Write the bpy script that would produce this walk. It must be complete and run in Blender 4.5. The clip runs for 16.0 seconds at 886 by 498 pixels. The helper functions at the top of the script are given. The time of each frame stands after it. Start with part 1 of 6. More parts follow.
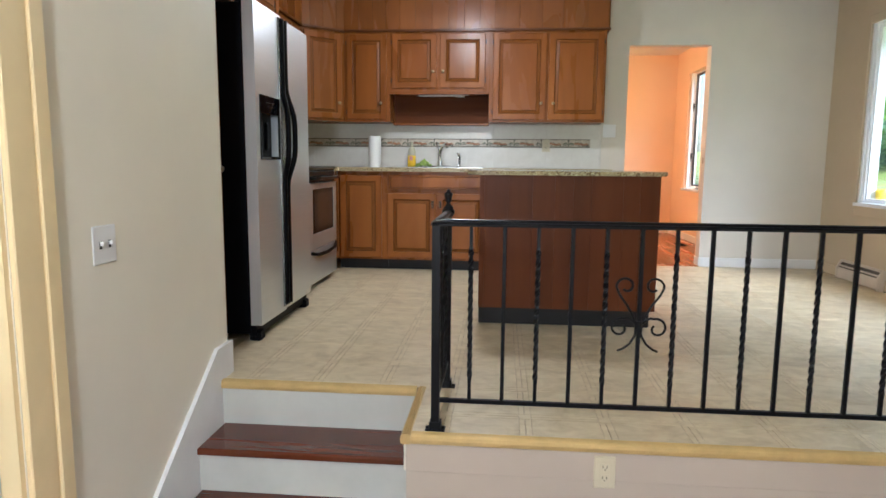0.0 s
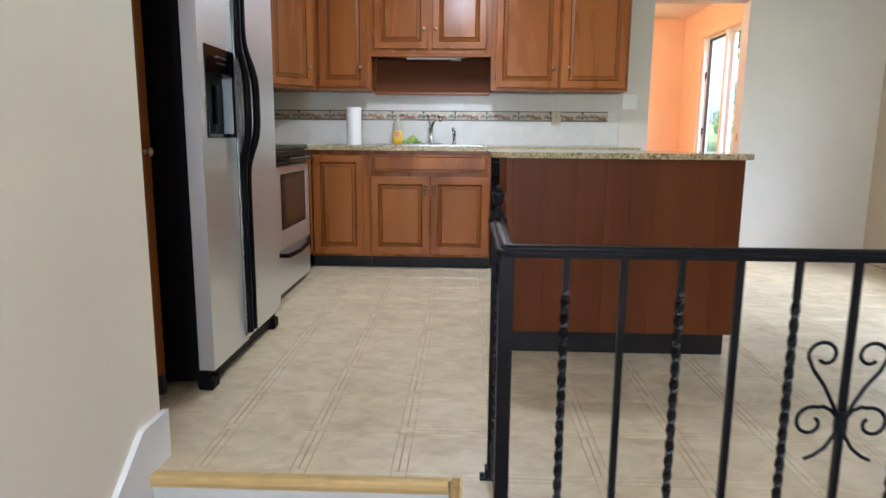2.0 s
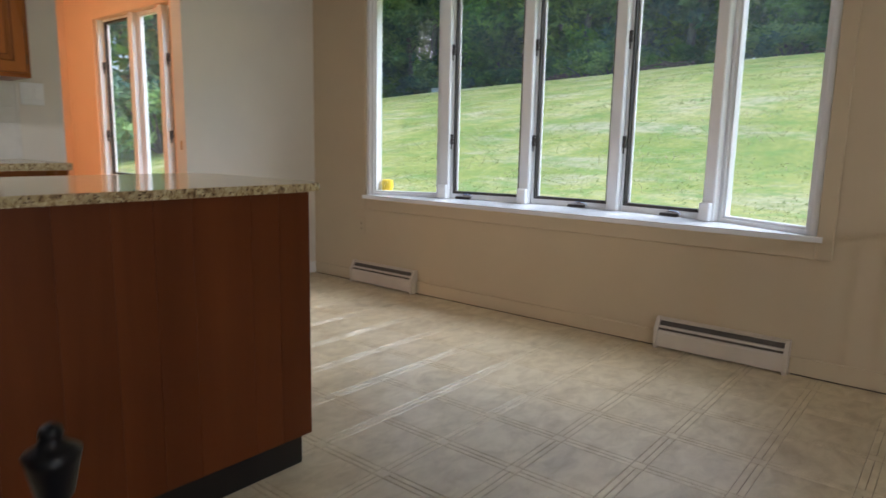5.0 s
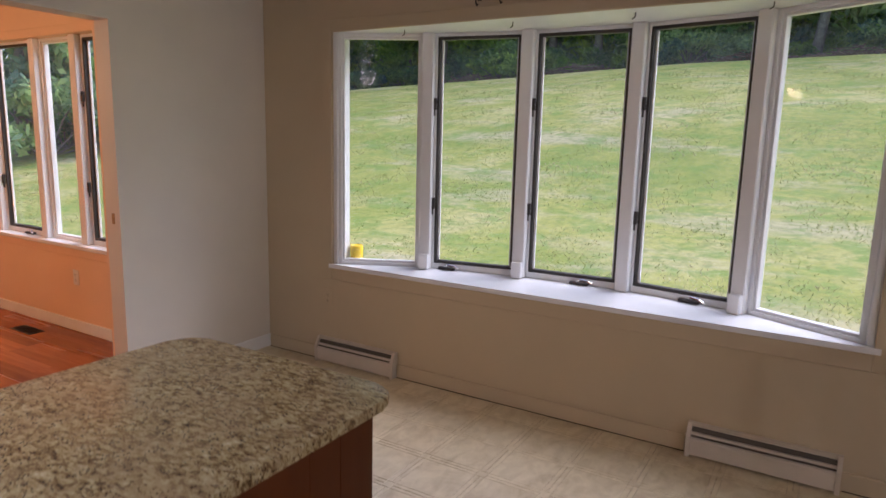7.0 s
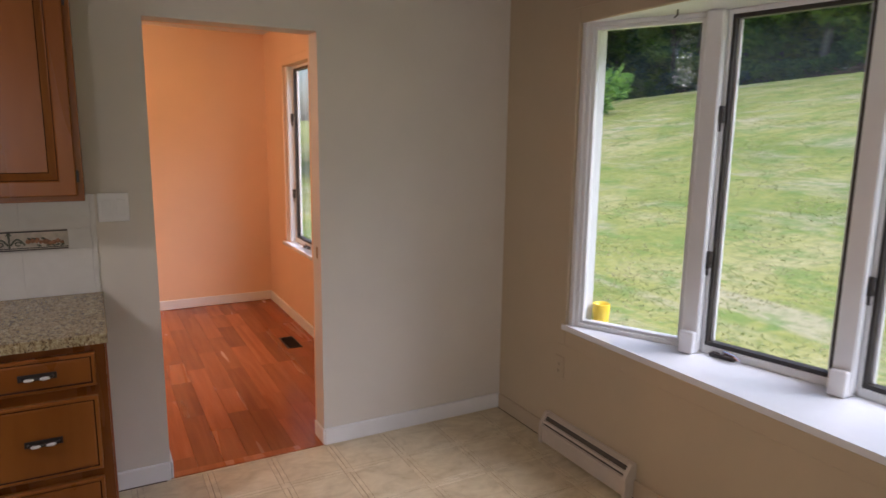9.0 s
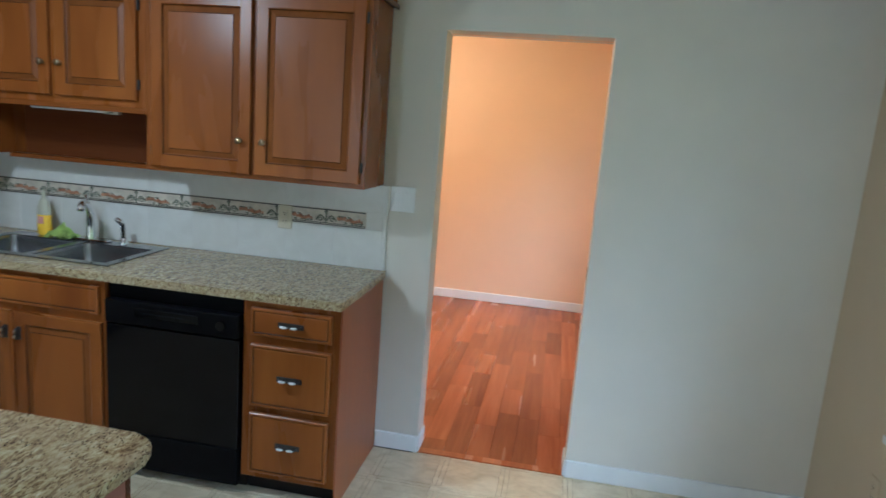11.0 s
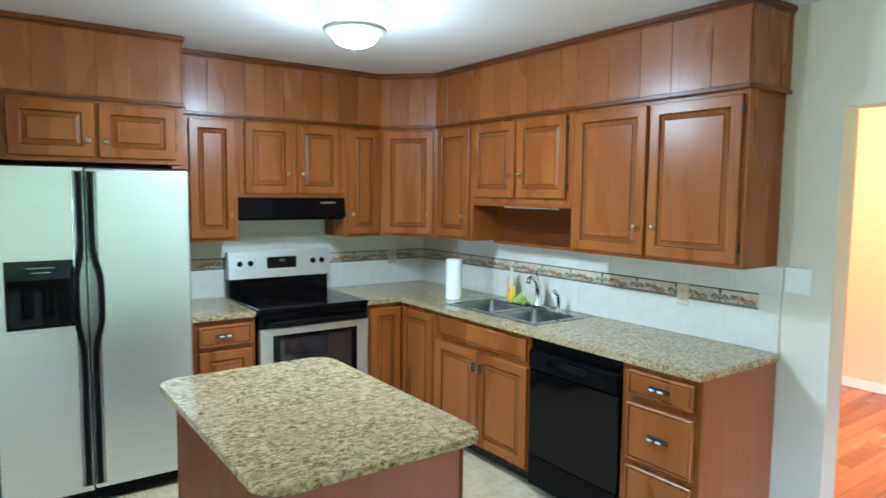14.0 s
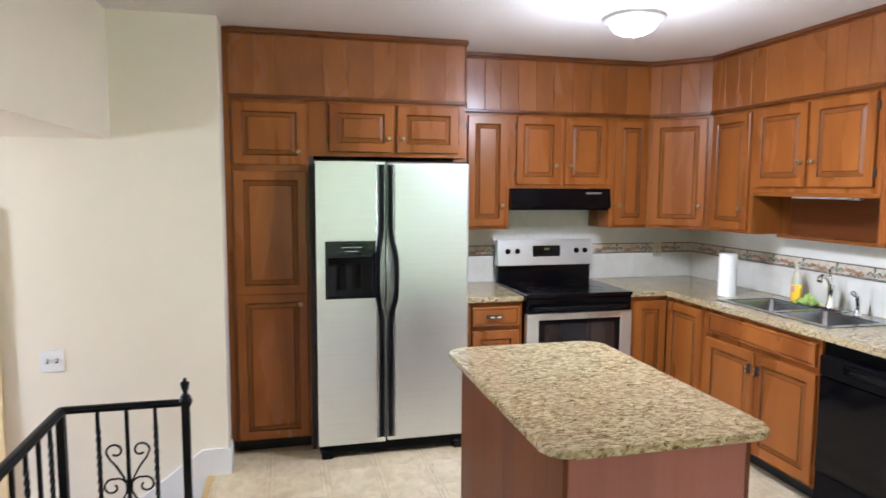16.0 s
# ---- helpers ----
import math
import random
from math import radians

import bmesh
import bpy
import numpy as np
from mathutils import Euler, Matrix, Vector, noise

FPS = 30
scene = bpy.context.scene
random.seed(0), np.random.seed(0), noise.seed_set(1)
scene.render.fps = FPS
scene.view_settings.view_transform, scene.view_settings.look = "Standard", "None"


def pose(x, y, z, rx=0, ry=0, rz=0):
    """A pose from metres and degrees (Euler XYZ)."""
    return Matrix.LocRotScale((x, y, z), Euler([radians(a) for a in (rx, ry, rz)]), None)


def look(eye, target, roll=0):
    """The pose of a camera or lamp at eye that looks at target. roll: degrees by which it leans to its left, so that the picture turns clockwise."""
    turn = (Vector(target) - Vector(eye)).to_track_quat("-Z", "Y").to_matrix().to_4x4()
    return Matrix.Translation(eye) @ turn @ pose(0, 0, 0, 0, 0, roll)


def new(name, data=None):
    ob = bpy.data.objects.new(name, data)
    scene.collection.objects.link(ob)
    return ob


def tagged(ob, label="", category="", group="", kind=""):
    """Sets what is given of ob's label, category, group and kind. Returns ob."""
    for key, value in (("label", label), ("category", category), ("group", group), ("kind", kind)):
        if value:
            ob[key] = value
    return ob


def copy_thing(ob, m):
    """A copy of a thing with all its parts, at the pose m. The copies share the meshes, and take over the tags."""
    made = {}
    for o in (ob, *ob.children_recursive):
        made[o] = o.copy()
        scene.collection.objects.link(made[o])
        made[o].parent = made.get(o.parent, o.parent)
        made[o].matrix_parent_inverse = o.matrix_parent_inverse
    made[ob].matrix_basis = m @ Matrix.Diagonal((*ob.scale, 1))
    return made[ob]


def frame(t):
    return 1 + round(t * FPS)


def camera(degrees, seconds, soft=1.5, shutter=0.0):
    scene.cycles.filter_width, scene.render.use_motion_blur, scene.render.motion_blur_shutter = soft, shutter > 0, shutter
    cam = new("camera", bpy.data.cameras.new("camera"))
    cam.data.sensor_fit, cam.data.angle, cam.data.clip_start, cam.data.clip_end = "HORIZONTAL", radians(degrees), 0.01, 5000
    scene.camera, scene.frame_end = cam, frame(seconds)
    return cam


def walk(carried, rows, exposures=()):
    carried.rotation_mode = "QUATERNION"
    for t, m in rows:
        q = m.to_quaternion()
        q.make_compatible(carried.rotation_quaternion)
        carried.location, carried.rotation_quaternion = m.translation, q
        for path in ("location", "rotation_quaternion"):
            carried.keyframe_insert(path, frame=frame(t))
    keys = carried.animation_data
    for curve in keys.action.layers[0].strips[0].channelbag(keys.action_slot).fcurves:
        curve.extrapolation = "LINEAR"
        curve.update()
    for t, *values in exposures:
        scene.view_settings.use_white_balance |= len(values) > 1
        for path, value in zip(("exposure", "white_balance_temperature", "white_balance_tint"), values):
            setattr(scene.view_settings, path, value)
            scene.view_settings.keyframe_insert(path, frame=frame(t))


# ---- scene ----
cam = camera(69.0, 16.0, shutter=0.4)
PATH = [
    (0, (0.237, -2.224, 0.96), (0.06, -0.25, 0.695), 0.5),
    (0.5, (0.137, -2.107, 0.962), (-0.047, -0.142, 0.641), 0.7),
    (1, (0.034, -1.873, 0.946), (-0.148, 0.091, 0.615), 0.4),
    (1.5, (-0.003, -1.561, 0.959), (-0.119, 0.406, 0.619), 0.6),
    (2, (-0.07, -1.291, 0.979), (-0.138, 0.679, 0.637), 0.5),
    (2.5, (-0.162, -1.048, 0.981), (-0.203, 0.922, 0.641), 0.6),
    (3, (-0.165, -0.822, 0.988), (0.134, 1.126, 0.651), 0.8),
    (3.5, (-0.142, -0.608, 0.995), (0.551, 1.239, 0.664), 0.8),
    (4, (-0.213, -0.411, 0.988), (0.793, 1.285, 0.657), 0.8),
    (4.5, (-0.232, -0.235, 1.01), (1.09, 1.226, 0.68), 1.1),
    (4.7, (-0.192, -0.14, 1.014), (1.232, 1.227, 0.692), 1.2),
    (6.8, (-0.005, 0.679, 1.456), (1.684, 1.692, 1.11), 1.5),
    (7, (0.042, 0.747, 1.481), (1.732, 1.76, 1.142), 1.4),
    (7.5, (0.225, 0.886, 1.531), (1.904, 1.919, 1.197), 1.5),
    (8, (0.503, 0.98, 1.558), (2.096, 2.14, 1.215), 1.2),
    (8.5, (0.827, 0.981, 1.621), (2.107, 2.474, 1.252), 1.3),
    (9, (1.161, 1.042, 1.59), (2.105, 2.77, 1.239), 0.8),
    (9.5, (1.542, 1.09, 1.583), (2.222, 2.939, 1.24), 0.8),
    (10, (1.828, 1.195, 1.597), (2.083, 3.147, 1.242), 0.8),
    (10.2, (1.769, 1.176, 1.603), (1.908, 3.138, 1.245), 2.2),
    (12.5, (2.516, 0.983, 1.619), (1.377, 2.597, 1.307), 0.6),
    (13, (2.551, 0.956, 1.636), (1.238, 2.436, 1.348), 0.6),
    (13.5, (2.634, 0.965, 1.679), (1.146, 2.278, 1.429), 0.7),
    (14, (2.676, 1.002, 1.657), (1.058, 2.164, 1.484), 0.6),
    (14.5, (2.683, 0.963, 1.672), (0.965, 1.973, 1.506), 0.4),
    (15, (2.679, 0.941, 1.659), (0.865, 1.767, 1.493), 0.3),
    (15.5, (2.698, 0.893, 1.65), (0.808, 1.525, 1.479), 0.3),
    (16, (2.719, 0.856, 1.622), (0.786, 1.332, 1.43), 0.3),
]
walk(cam, [(t, look(eye, target, roll)) for t, eye, target, roll in PATH], exposures=[
    (0.0, 1.58, 5080, 10), (1.5, 1.70, 4980, 12), (3.0, 1.90, 4720, 13), (4.5, 1.03, 5180, 13), (6.8, 0.41, 5650, 29), (8.5, 0.40, 5700, 28), (10.2, 0.70, 5080, 13),
    (12.3, 1.60, 3600, -13), (13.5, 1.97, 3850, -17), (14.5, 2.30, 4700, 12), (16.0, 2.34, 4900, 15)])
scene.view_settings.exposure = 0.0

# ---- world, sun, large lights ----
world = bpy.data.worlds.new("sky")
scene.world = world
world.use_nodes = True
_wn = world.node_tree.nodes
_sky = _wn.new("ShaderNodeTexSky")
_sky.sky_type = "NISHITA"
_sky.sun_disc = False
SUN_UP, SUN_TURN = 50, 126
_sky.sun_elevation = radians(SUN_UP)
_sky.sun_rotation = radians(SUN_TURN)
_sky.air_density, _sky.dust_density = 1.3, 3.0
_wn["Background"].inputs["Strength"].default_value = 0.15
world.node_tree.links.new(_sky.outputs[0], _wn["Background"].inputs["Color"])

_sun = new("sun", bpy.data.lights.new("sun", "SUN"))
_sun.data.energy, _sun.data.angle = 3.8, radians(58)
_sun.data.color = (1.0, 0.985, 0.96)
_sun.matrix_world = look((0, 0, 30), (-math.sin(radians(SUN_TURN)) * 20, -math.cos(radians(SUN_TURN)) * 20, 30 - 20 * math.tan(radians(SUN_UP))))


def lamp(kind, name, at, power, color, size=0.1, target=None, spread=None):
    ob = new(name, bpy.data.lights.new(name, kind))
    ob.data.energy, ob.data.color = power, color
    if kind == "AREA":
        ob.data.shape, ob.data.size = "DISK", size
    else:
        ob.data.shadow_soft_size = size
    ob.matrix_world = look(at, target) if target else pose(*at)
    return ob


CEIL = 2.52
LAMP = (-0.10, 2.47)
lamp("POINT", "kitchen_lamp", (LAMP[0], LAMP[1], 2.15), 6.8, (1.0, 0.91, 0.76), 0.10)
lamp("AREA", "kitchen_lamp_bowl", (LAMP[0], LAMP[1], 2.322), 7.5, (1.0, 0.91, 0.76), 0.15)
lamp("POINT", "side_room_lamp", (0.5, 5.7, 2.15), 31, (1.0, 0.62, 0.28), 0.1)
# The lower room's light is an added fill, with no fixture behind it.
lamp("POINT", "lower_room_fill", (-0.2, -2.9, 1.4), 49, (1.0, 0.94, 0.84), 0.12)


# ---- materials ----
def nodes(name, rough=0.5, metal=0.0, spec=0.5):
    m = bpy.data.materials.new(name)
    m.use_nodes = True
    b = m.node_tree.nodes["Principled BSDF"]
    b.inputs["Roughness"].default_value = rough
    b.inputs["Metallic"].default_value = metal
    b.inputs["Specular IOR Level"].default_value = spec
    return m, m.node_tree.nodes, m.node_tree.links, b


def ramp(n, l, fac, stops):
    r = n.new("ShaderNodeValToRGB")
    while len(r.color_ramp.elements) < len(stops):
        r.color_ramp.elements.new(0.5)
    for e, (p, c) in zip(r.color_ramp.elements, stops):
        e.position, e.color = p, (*c, 1)
    l.new(fac, r.inputs[0])
    return r.outputs[0]


def coords(n, l, scale=(1, 1, 1), rand=False):
    g = n.new("ShaderNodeNewGeometry")
    mp = n.new("ShaderNodeMapping")
    mp.inputs["Scale"].default_value = scale
    l.new(g.outputs["Position"], mp.inputs["Vector"])
    if rand:
        o = n.new("ShaderNodeObjectInfo")
        v = n.new("ShaderNodeVectorMath")
        v.operation = "SCALE"
        v.inputs[0].default_value = (13, 17, 11)
        l.new(o.outputs["Random"], v.inputs["Scale"])
        l.new(v.outputs[0], mp.inputs["Location"])
    return mp.outputs[0]


def noise_tex(n, l, vec, scale, detail=4, rough=0.5, dist=0.0):
    t = n.new("ShaderNodeTexNoise")
    t.inputs["Scale"].default_value, t.inputs["Detail"].default_value = scale, detail
    t.inputs["Roughness"].default_value, t.inputs["Distortion"].default_value = rough, dist
    l.new(vec, t.inputs["Vector"])
    return t.outputs["Fac"]


def mix(n, l, fac, a, b, mode="MIX"):
    m = n.new("ShaderNodeMix")
    m.data_type, m.blend_type = "RGBA", mode
    for s, v in ((m.inputs[0], fac), (m.inputs[6], a), (m.inputs[7], b)):
        if isinstance(v, (int, float)):
            s.default_value = v
        elif isinstance(v, tuple):
            s.default_value = (*v, 1)
        else:
            l.new(v, s)
    return m.outputs[2]


def bump(n, l, b, height, strength=0.2, dist=0.002):
    u = n.new("ShaderNodeBump")
    u.inputs["Strength"].default_value, u.inputs["Distance"].default_value = strength, dist
    l.new(height, u.inputs["Height"])
    l.new(u.outputs[0], b.inputs["Normal"])


def plain(name, color, rough=0.5, metal=0.0, var=0.12, scale=8.0, bs=0.05, spec=0.5):
    m, n, l, b = nodes(name, rough, metal, spec)
    v = coords(n, l)
    f = noise_tex(n, l, v, scale, 5, 0.6)
    lo = tuple(c * (1 - var) for c in color)
    hi = tuple(min(1, c * (1 + var)) for c in color)
    l.new(ramp(n, l, f, [(0.3, lo), (0.7, hi)]), b.inputs["Base Color"])
    r = n.new("ShaderNodeMapRange")
    r.inputs["To Min"].default_value, r.inputs["To Max"].default_value = max(0.02, rough * 0.8), min(1, rough * 1.2)
    l.new(noise_tex(n, l, v, scale * 3, 3), r.inputs["Value"])
    l.new(r.outputs[0], b.inputs["Roughness"])
    if bs:
        bump(n, l, b, noise_tex(n, l, v, scale * 25, 3), bs, 0.001)
    return m


def wood(name, dark, mid, light, axis, rough=0.3, rand=True, gs=1.0, vary=0.13, run=1.6, grain=0.45, spec=0.4):
    m, n, l, b = nodes(name, rough, spec=spec)
    s = [26 * gs, 26 * gs, 26 * gs]
    s[axis] = run * gs
    v = coords(n, l, tuple(s), rand)
    v2 = coords(n, l, tuple(0.2 * k for k in s), rand)
    f = noise_tex(n, l, v, 1.0, 6, 0.65, 0.6)
    g = noise_tex(n, l, v2, 1.0, 3, 0.5, 1.0)
    c = mix(n, l, 1 - grain, ramp(n, l, f, [(0.25, dark), (0.5, mid), (0.75, light)]), ramp(n, l, g, [(0.3, dark), (0.6, mid), (0.8, light)]))
    if rand:
        o = n.new("ShaderNodeObjectInfo")
        h = n.new("ShaderNodeHueSaturation")
        r = n.new("ShaderNodeMapRange")
        r.inputs["To Min"].default_value, r.inputs["To Max"].default_value = 1 - vary, 1 + vary
        l.new(o.outputs["Random"], r.inputs["Value"])
        l.new(r.outputs[0], h.inputs["Value"])
        l.new(c, h.inputs["Color"])
        c = h.outputs[0]
    l.new(c, b.inputs["Base Color"])
    rr = n.new("ShaderNodeMapRange")
    rr.inputs["To Min"].default_value, rr.inputs["To Max"].default_value = rough * 0.8, rough * 1.35
    l.new(g, rr.inputs["Value"])
    l.new(rr.outputs[0], b.inputs["Roughness"])
    bump(n, l, b, f, 0.08, 0.001)
    return m


CD, CM, CL = (0.17, 0.049, 0.0085), (0.275, 0.091, 0.014), (0.37, 0.135, 0.022)
M_CAB = wood("cabinet_maple", CD, CM, CL, 2, 0.26, gs=0.6, run=4.0, grain=0.12, vary=0.06, spec=0.30)
M_CABX = wood("cabinet_maple_across_x", CD, CM, CL, 0, 0.26, gs=0.6, run=4.0, grain=0.12, vary=0.06, spec=0.30)
M_CABY = wood("cabinet_maple_across_y", CD, CM, CL, 1, 0.26, gs=0.6, run=4.0, grain=0.12, vary=0.06, spec=0.30)
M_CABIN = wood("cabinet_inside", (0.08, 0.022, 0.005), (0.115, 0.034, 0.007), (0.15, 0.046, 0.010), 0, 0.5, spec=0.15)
M_PANEL = wood("soffit_panelling", (0.165, 0.052, 0.009), (0.255, 0.086, 0.015), (0.33, 0.120, 0.024), 2, 0.25, gs=0.5, run=5.0, grain=0.3, vary=0.035, spec=0.5)
M_ISLAND = wood("island_panelling", (0.085, 0.022, 0.005), (0.12, 0.032, 0.0072), (0.15, 0.042, 0.0095), 2, 0.38, grain=0.2, vary=0.04, spec=0.18)
M_TREAD = wood("stair_tread_mahogany", (0.06, 0.014, 0.005), (0.12, 0.028, 0.010), (0.19, 0.05, 0.018), 0, 0.17, spec=0.5)
M_PLANK = wood("red_floor_plank", (0.22, 0.055, 0.016), (0.36, 0.105, 0.03), (0.52, 0.19, 0.06), 1, 0.24, vary=0.26)
M_GLAZE = wood("cabinet_glazed_groove", (0.022, 0.006, 0.002), (0.036, 0.010, 0.003), (0.055, 0.016, 0.004), 2, 0.45, spec=0.12)
M_BEVEL = wood("cabinet_glazed_bevel", (0.12, 0.037, 0.007), (0.215, 0.073, 0.0125), (0.30, 0.112, 0.020), 2, 0.38, gs=0.6, run=4.0, spec=0.2)
M_ENDP = wood("island_end_veneer", (0.27, 0.092, 0.062), (0.32, 0.112, 0.077), (0.37, 0.135, 0.095), 2, 0.30)
M_ENDB = wood("base_end_veneer", (0.22, 0.070, 0.022), (0.29, 0.095, 0.032), (0.35, 0.12, 0.044), 2, 0.33)
M_GAP = plain("dark_gap", (0.02, 0.012, 0.008), 0.8, bs=0)
M_WALL = plain("kitchen_wall_paint", (0.67, 0.625, 0.55), 0.62, var=0.04, scale=1.5, bs=0.08)
# Off-white darkened in the colour itself: the backlit shade of the window wall.
M_WALLE_SHADED = plain("east_wall_paint_shaded", (0.52, 0.425, 0.285), 0.62, var=0.04, scale=1.5, bs=0.08)
M_CREAM = plain("cream_wall_paint", (0.80, 0.745, 0.625), 0.6, var=0.03, scale=1.5, bs=0.08)
# Pinkish cream made darker than M_CREAM to paint in the platform's weaker light.
M_KNEE_SHADED = plain("pinkish_cream_shaded", (0.48, 0.405, 0.33), 0.6, var=0.04, scale=1.5, bs=0.08)
M_PEACH = plain("peach_wall_paint", (0.80, 0.56, 0.36), 0.62, var=0.03, scale=1.2, bs=0.08)
M_YELLOW = plain("yellow_cream_trim", (0.80, 0.64, 0.36), 0.4, var=0.03)
M_CEIL = plain("ceiling_paint", (0.72, 0.69, 0.67), 0.36, var=0.02, scale=1.0, bs=0, spec=0.2)
M_CEILM = plain("matt_ceiling_paint", (0.75, 0.73, 0.70), 0.8, var=0.02, scale=1.0, bs=0.02)
M_WHITE = plain("white_trim_paint", (0.78, 0.78, 0.78), 0.35, var=0.04, scale=5)
M_SILL = plain("glossy_sill_paint", (0.76, 0.77, 0.79), 0.18, var=0.05, scale=4)
M_RISER = plain("riser_paint", (0.56, 0.56, 0.52), 0.45, var=0.07, scale=4)
M_IRON = plain("black_wrought_iron", (0.004, 0.0045, 0.006), 0.36, 0.0, var=0.3, scale=30, bs=0.25, spec=0.2)
M_BLACK = plain("black_enamel", (0.003, 0.003, 0.004), 0.10, var=0.1, bs=0, spec=0.22)
M_BLACKM = plain("black_matt_plastic", (0.003, 0.003, 0.004), 0.45, var=0.2, bs=0.1, scale=40, spec=0.1)
M_TOE = plain("black_vinyl_base", (0.010, 0.009, 0.009), 0.4, var=0.3, scale=6, spec=0.3)
M_DKBRONZE = plain("dark_bronze_weatherstrip", (0.035, 0.028, 0.024), 0.5, var=0.2)
M_BRASS = plain("antique_brass", (0.42, 0.33, 0.20), 0.28, 1.0, var=0.2, scale=60)
M_CHROME = plain("chrome", (0.80, 0.80, 0.82), 0.08, 1.0, var=0.03, bs=0)
M_PLATE = plain("ivory_plastic", (0.60, 0.54, 0.39), 0.35, var=0.03)
M_PLATEW = plain("white_plastic", (0.80, 0.80, 0.80), 0.3, var=0.03)
M_HOLE = plain("slot_dark", (0.03, 0.03, 0.03), 0.6, bs=0)
M_PAPER = plain("paper_towel", (0.85, 0.85, 0.84), 0.9, var=0.03, scale=60, bs=0.5)
M_GOLDTRIM = plain("gold_vinyl_nosing", (0.56, 0.40, 0.16), 0.32, 0.2, var=0.12, scale=12)
M_HEATER = plain("heater_enamel", (0.60, 0.53, 0.44), 0.4, var=0.04)
M_SLOT = plain("heater_slot", (0.09, 0.075, 0.06), 0.7, bs=0)
M_BIN = plain("dark_cavity", (0.004, 0.004, 0.004), 0.9, bs=0)
M_SOIL = plain("exterior_block", (0.35, 0.33, 0.30), 0.9)


def steel(name, color, axis, rough=0.3, metal=1.0):
    m, n, l, b = nodes(name, rough, metal)
    s = [420, 420, 420]
    s[axis] = 3
    f = noise_tex(n, l, coords(n, l, tuple(s)), 1.0, 2)
    l.new(ramp(n, l, f, [(0.3, tuple(c * 0.92 for c in color)), (0.7, color)]), b.inputs["Base Color"])
    r = n.new("ShaderNodeMapRange")
    r.inputs["To Min"].default_value, r.inputs["To Max"].default_value = rough * 0.85, rough * 1.2
    l.new(f, r.inputs["Value"])
    l.new(r.outputs[0], b.inputs["Roughness"])
    bump(n, l, b, f, 0.03, 0.0005)
    return m


M_STEEL = steel("brushed_stainless_steel", (0.76, 0.79, 0.81), 1, 0.36, 0.88)
M_SINK = steel("sink_stainless_steel", (0.34, 0.345, 0.35), 0, 0.24, 0.95)


def granite():
    m, n, l, b = nodes("santa_cecilia_granite", 0.12)
    v = coords(n, l)
    big = noise_tex(n, l, coords(n, l, (1.5, 0.7, 1.1)), 64, 7, 0.72, 0.5)
    col = ramp(n, l, big, [(0.36, (0.035, 0.023, 0.015)), (0.42, (0.18, 0.115, 0.058)), (0.485, (0.37, 0.285, 0.14)), (0.57, (0.52, 0.45, 0.265)), (0.70, (0.71, 0.65, 0.47))])
    cloud = noise_tex(n, l, v, 9, 3, 0.5)
    col = mix(n, l, ramp(n, l, cloud, [(0.4, (0, 0, 0)), (0.65, (0.5, 0.5, 0.5))]), col, (0.42, 0.33, 0.20))
    drift = noise_tex(n, l, coords(n, l, (1.6, 0.6, 1.0)), 26, 5, 0.7, 0.6)
    col = mix(n, l, ramp(n, l, drift, [(0.50, (0, 0, 0)), (0.66, (0.4, 0.4, 0.4))]), col, (0.24, 0.17, 0.10))
    col = mix(n, l, ramp(n, l, drift, [(0.34, (0.25, 0.25, 0.25)), (0.46, (0, 0, 0))]), col, (0.68, 0.61, 0.44))
    w = n.new("ShaderNodeTexVoronoi")
    w.inputs["Scale"].default_value = 130
    l.new(v, w.inputs["Vector"])
    spk = n.new("ShaderNodeMath")
    spk.operation = "LESS_THAN"
    spk.inputs[1].default_value = 0.29
    l.new(w.outputs["Distance"], spk.inputs[0])
    gate = n.new("ShaderNodeMath")
    gate.operation = "MULTIPLY"
    g2 = n.new("ShaderNodeMath")
    g2.operation = "GREATER_THAN"
    g2.inputs[1].default_value = 0.51
    l.new(noise_tex(n, l, v, 24, 3), g2.inputs[0])
    l.new(spk.outputs[0], gate.inputs[0])
    l.new(g2.outputs[0], gate.inputs[1])
    col = mix(n, l, gate.outputs[0], col, (0.06, 0.035, 0.022))
    l.new(col, b.inputs["Base Color"])
    return m


M_GRANITE = granite()


def vinyl(name, lift):
    m, n, l, b = nodes(name, 0.45, spec=0.95)
    v = coords(n, l, (1, 1, 1), True)
    a = noise_tex(n, l, v, 5.0, 5, 0.6, 1.2)
    s = coords(n, l, (9, 16, 9), True)
    c = noise_tex(n, l, s, 1.0, 5, 0.6, 0.8)
    col = ramp(n, l, a, [(0.32, (0.45, 0.35, 0.19)), (0.5, (0.62, 0.515, 0.31)), (0.68, (0.72, 0.625, 0.42))])
    col = mix(n, l, 0.5, col, ramp(n, l, c, [(0.35, (0.44, 0.35, 0.215)), (0.6, (0.65, 0.56, 0.39))]))
    col = mix(n, l, 1.0, col, (lift, lift, lift * 1.02), "MULTIPLY")
    l.new(col, b.inputs["Base Color"])
    r = n.new("ShaderNodeMapRange")
    r.inputs["To Min"].default_value, r.inputs["To Max"].default_value = 0.33, 0.45
    l.new(a, r.inputs["Value"])
    l.new(r.outputs[0], b.inputs["Roughness"])
    bump(n, l, b, c, 0.10, 0.002)
    return m


M_VINYL = vinyl("embossed_sheet_vinyl", 1.0)
M_VLINE = vinyl("embossed_vinyl_band", 1.02)
M_VGROOVE = plain("vinyl_groove", (0.30, 0.21, 0.12), 0.3, var=0.15, scale=4)


